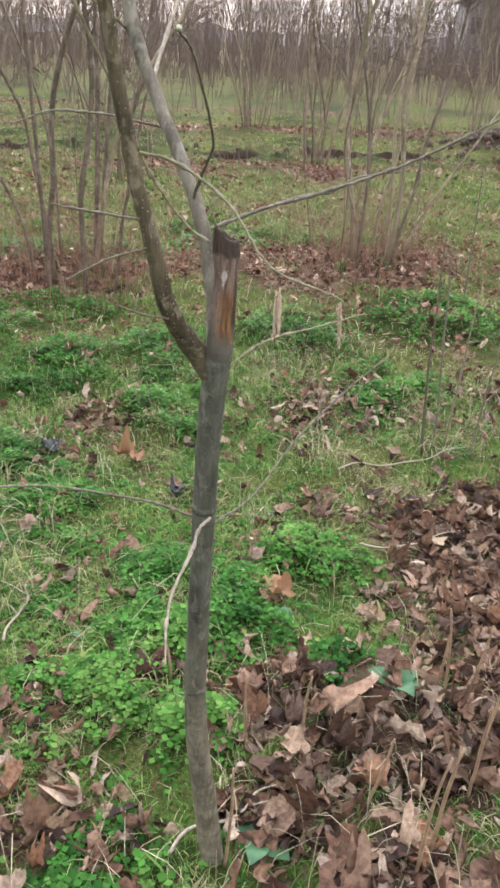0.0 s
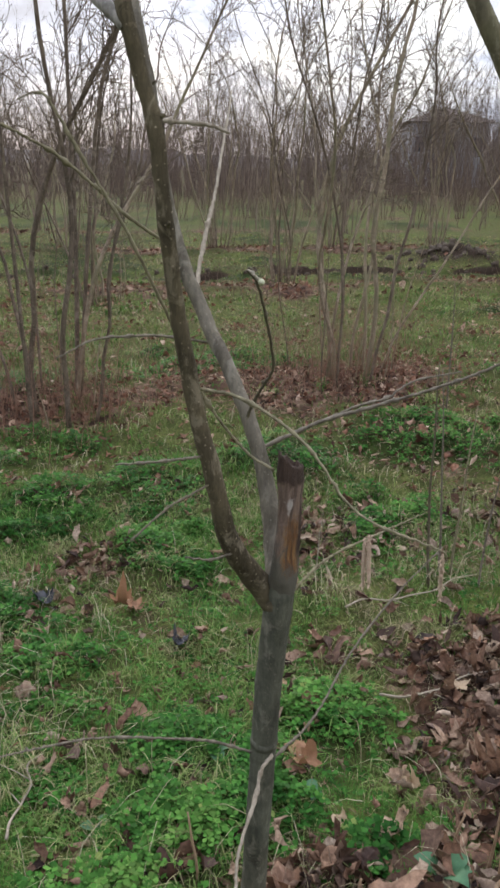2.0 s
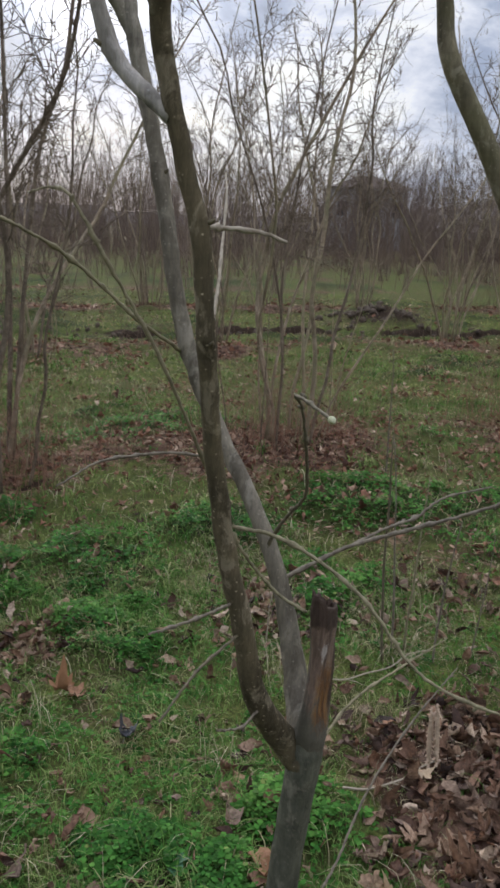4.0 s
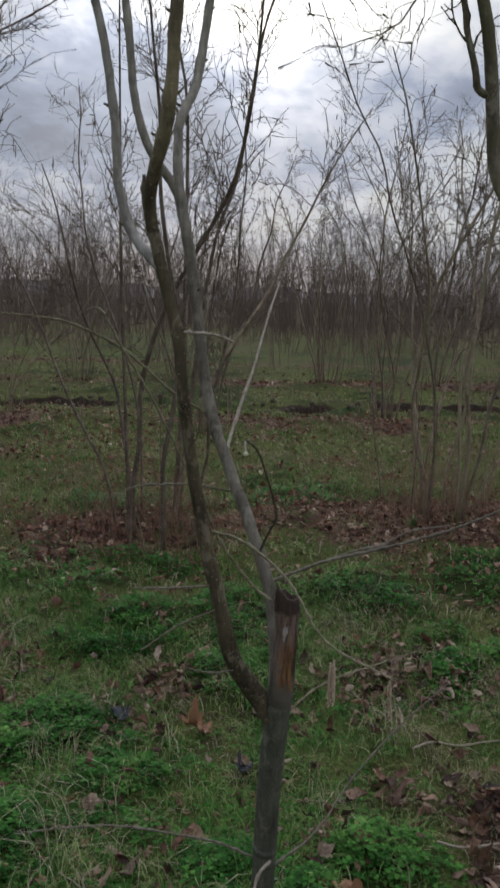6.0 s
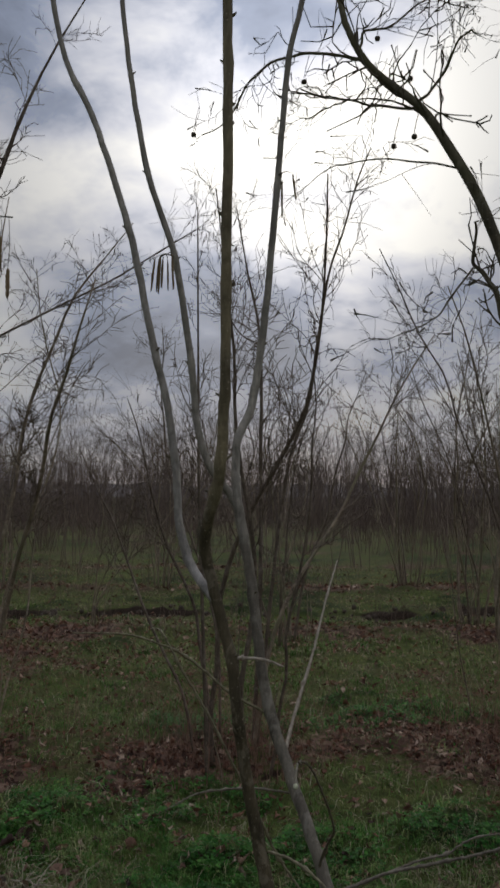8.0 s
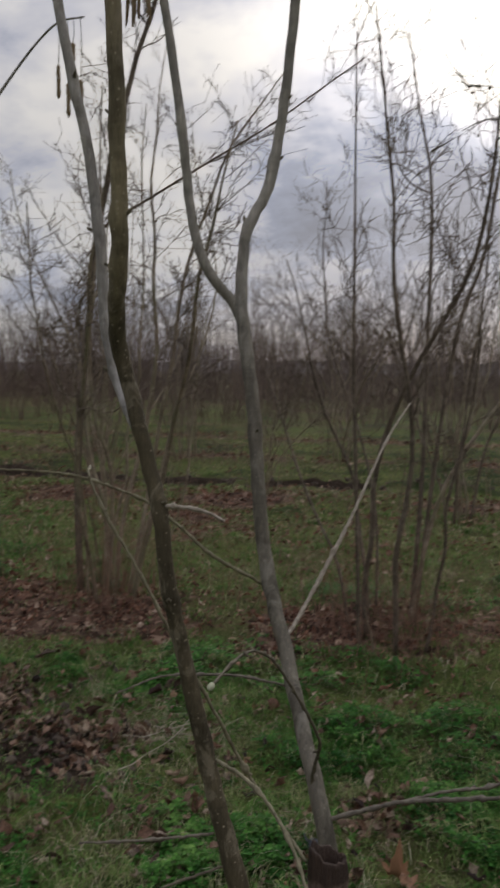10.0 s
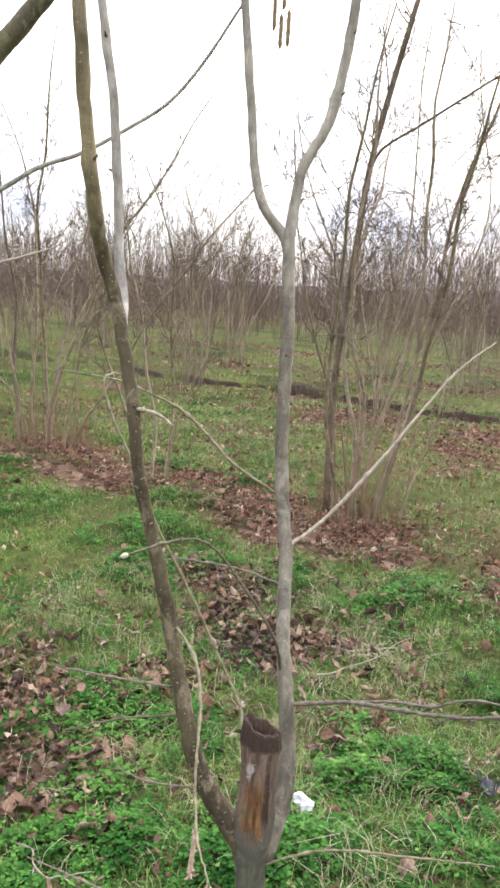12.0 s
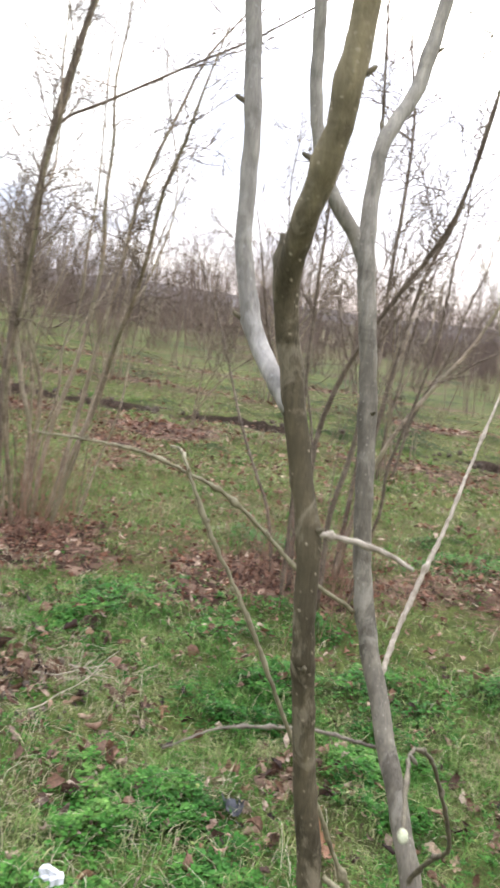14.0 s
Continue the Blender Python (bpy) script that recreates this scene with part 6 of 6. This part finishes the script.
blades("thatch", "matted brown dead grass on the ground", "dry grass", x, y, (0.012, 0.05), (0.0006, 0.0016), (1.2, 1.75), THATCH, 99)
x, y = place_many(34000, -7.5, 3.8, 2.8, 7.0, lambda x, y: np.clip(3.4 * fbm(x, y, 1.1, 66) - 1.3, 0.05, 1), cr)
blades("farther_thatch", "matted brown dead grass before the hazel rows", "dry grass", x, y, (0.02, 0.065), (0.0012, 0.003), (1.2, 1.75), THATCH, 100)
x, y = place_many(36000, -15.0, 8.0, 7.0, 17.0, lambda x, y: np.clip(3.4 * fbm(x, y, 1.1, 66) - 1.3, 0.05, 1) * (dug(x, y) < 0.3), cr)
blades("far_thatch", "matted brown dead grass between the hazel rows", "dry grass", x, y, (0.03, 0.09), (0.003, 0.007), (1.1, 1.75), THATCH, 101)
x, y = place_many(12000, -7.5, 3.5, 3.0, 9.0, lambda x, y: 0.35 * green(x, y), cr)
blades("far_straw", "pale dry grass farther off", "dry grass", x, y, (0.06, 0.16), (0.0011, 0.0018), (0.6, 1.8), STRAW, 97)


def soil_clods():
    """Dark lumps of dug soil: in the bare patch, on the spoil heap and along the ditch."""
    rng = np.random.default_rng(108)
    s = Shape()
    spots_of = [(-1.68 + rng.normal(0, 0.2), 1.88 + rng.normal(0, 0.17), rng.uniform(0.008, 0.026)) for _ in range(80)]
    spots_of += [(3.2 + rng.normal(0, 0.42), 12.85 + rng.normal(0, 0.36), rng.uniform(0.02, 0.075)) for _ in range(70)]
    for x in rng.uniform(-9.0, 5.0, 150):
        spots_of.append((x, 10.6 + 0.3 * x + 0.17 * math.sin(x * 1.3) + rng.choice([-0.28, 0.3]) + rng.normal(0, 0.1), rng.uniform(0.015, 0.05)))
    for x, y, r in spots_of:
        z = float(height(x, y)) + r * 0.25
        way = rng.normal(0, 1, 3)
        way /= np.linalg.norm(way)
        u = np.linspace(-1, 1, 5)
        tube(s, [np.array((x, y, z)) + way * r * k for k in u], [r * math.sqrt(max(1 - k * k, 0.06)) for k in u], 7, 0.2, rng)
    tagged(new("soil_clods", s.mesh("soil_clods", CLOD, False)), "dark clods of dug soil lying in the grass", "soil", kind="stuff")


soil_clods()


def straw_tufts():
    """Bleached tufts of long dead grass, bent over."""
    rng = np.random.default_rng(106)
    xs, ys = [], []
    for cx, cy in ((-1.38, 2.29), (-1.03, 2.2), (-1.13, 1.77), (-1.0, 2.02), (-1.25, 2.15), (1.1, 2.0), (-0.3, 1.1), (-0.2, 0.95), (0.45, 1.45), (-2.4, 1.25), (-2.05, 1.25), (-0.1, 1.65), (0.62, 1.95), (-1.75, 2.4)):
        n = int(rng.integers(14, 40))
        xs.append(cx + rng.normal(0, 0.05, n))
        ys.append(cy + rng.normal(0, 0.05, n))
    blades("straw_tufts", "bleached tufts of long dead grass", "dry grass", np.concatenate(xs), np.concatenate(ys), (0.07, 0.2), (0.0006, 0.0013), (0.8, 1.8), STRAW, 107)


straw_tufts()


def fallen_twig(x0, y0, x1, y1, seed):
    """A dead twig lying in the grass, with a fork or two."""
    rng = np.random.default_rng(seed)
    pts = [np.array((x0 + (x1 - x0) * u + rng.normal(0, 0.008), y0 + (y1 - y0) * u + rng.normal(0, 0.008))) for u in np.linspace(0, 1, 7)]
    line = curve([(p[0], p[1], float(height(p[0], p[1])) + 0.028) for p in pts], 24)
    ob = thing("fallen_twig", tuple(line[0]), "pale dead twig lying in the grass", "twig", "fallen twigs")
    main = part("stem", tube(Shape(), line, [0.0035, 0.0028, 0.0015], 6, 0.1, rng), TWIG_PALE, ob)
    for u in (0.35, 0.7):
        at, way = sample(line, u)
        side = np.array((-way[1], way[0], 0.2 * np.linalg.norm(way))) * rng.choice([-1, 1])
        way = (way + side) / np.linalg.norm(way + side) * rng.uniform(0.04, 0.09)
        part("fork", tube(Shape(), [at, at + way * 0.5 + (0, 0, 0.004), at + way], [0.0018, 0.0014, 0.0008], 5), TWIG_PALE, main)


for k, (a, b, c, d) in enumerate(((-1.18, 1.81, -1.20, 2.42), (-1.38, 2.08, -1.17, 2.29), (0.70, 1.79, 1.18, 2.03), (0.77, 1.26, 1.15, 1.41), (-0.88, 0.38, -0.65, 0.48), (0.40, 0.14, 0.57, 0.30), (-1.31, 2.21, -1.13, 2.23), (-0.10, 0.71, -0.11, 0.97))):
    fallen_twig(a, b, c, d, 600 + k)


def broad_weed(x, y, seed, count, size):
    """A weed with broad green leaves lying open."""
    rng = np.random.default_rng(seed)
    ob = thing("broad_leaf_weed", (x, y, float(height(x, y))), "broad-leaved green weed in the grass", "weed", "broad-leaved weeds")
    z0 = float(height(x, y))
    for k in range(count):
        a = rng.uniform(0, 6.283)
        rise = rng.uniform(0.25, 0.8)
        line = [np.array((x, y, z0)) + np.array((math.cos(a), math.sin(a), 0)) * size * u + (0, 0, size * rise * math.sin(u * 2.2) * 0.7 + 0.004) for u in np.linspace(0, 1, 7)]
        side = np.array((-math.sin(a), math.cos(a), 0.0))
        w = size * 0.36 * np.array((0.12, 0.55, 0.95, 1.0, 0.8, 0.45, 0.03))
        v = np.concatenate([np.array([p - side * q + (0, 0, q * 0.25), p, p + side * q + (0, 0, q * 0.25)]) for p, q in zip(line, w)])
        f = [(3 * i + j, 3 * i + j + 1, 3 * i + j + 4, 3 * i + j + 3) for i in range(6) for j in range(2)]
        part("leaf", Shape().add(v, f), DOCK, ob)


for k, (x, y, n, s) in enumerate(((0.585, 0.83, 3, 0.045), (0.8, 0.56, 4, 0.06), (0.09, 0.74, 3, 0.04), (0.56, 0.2, 3, 0.06), (-1.1, 0.33, 4, 0.06), (0.33, 0.95, 3, 0.04))):
    broad_weed(x, y, 500 + k, n, s)
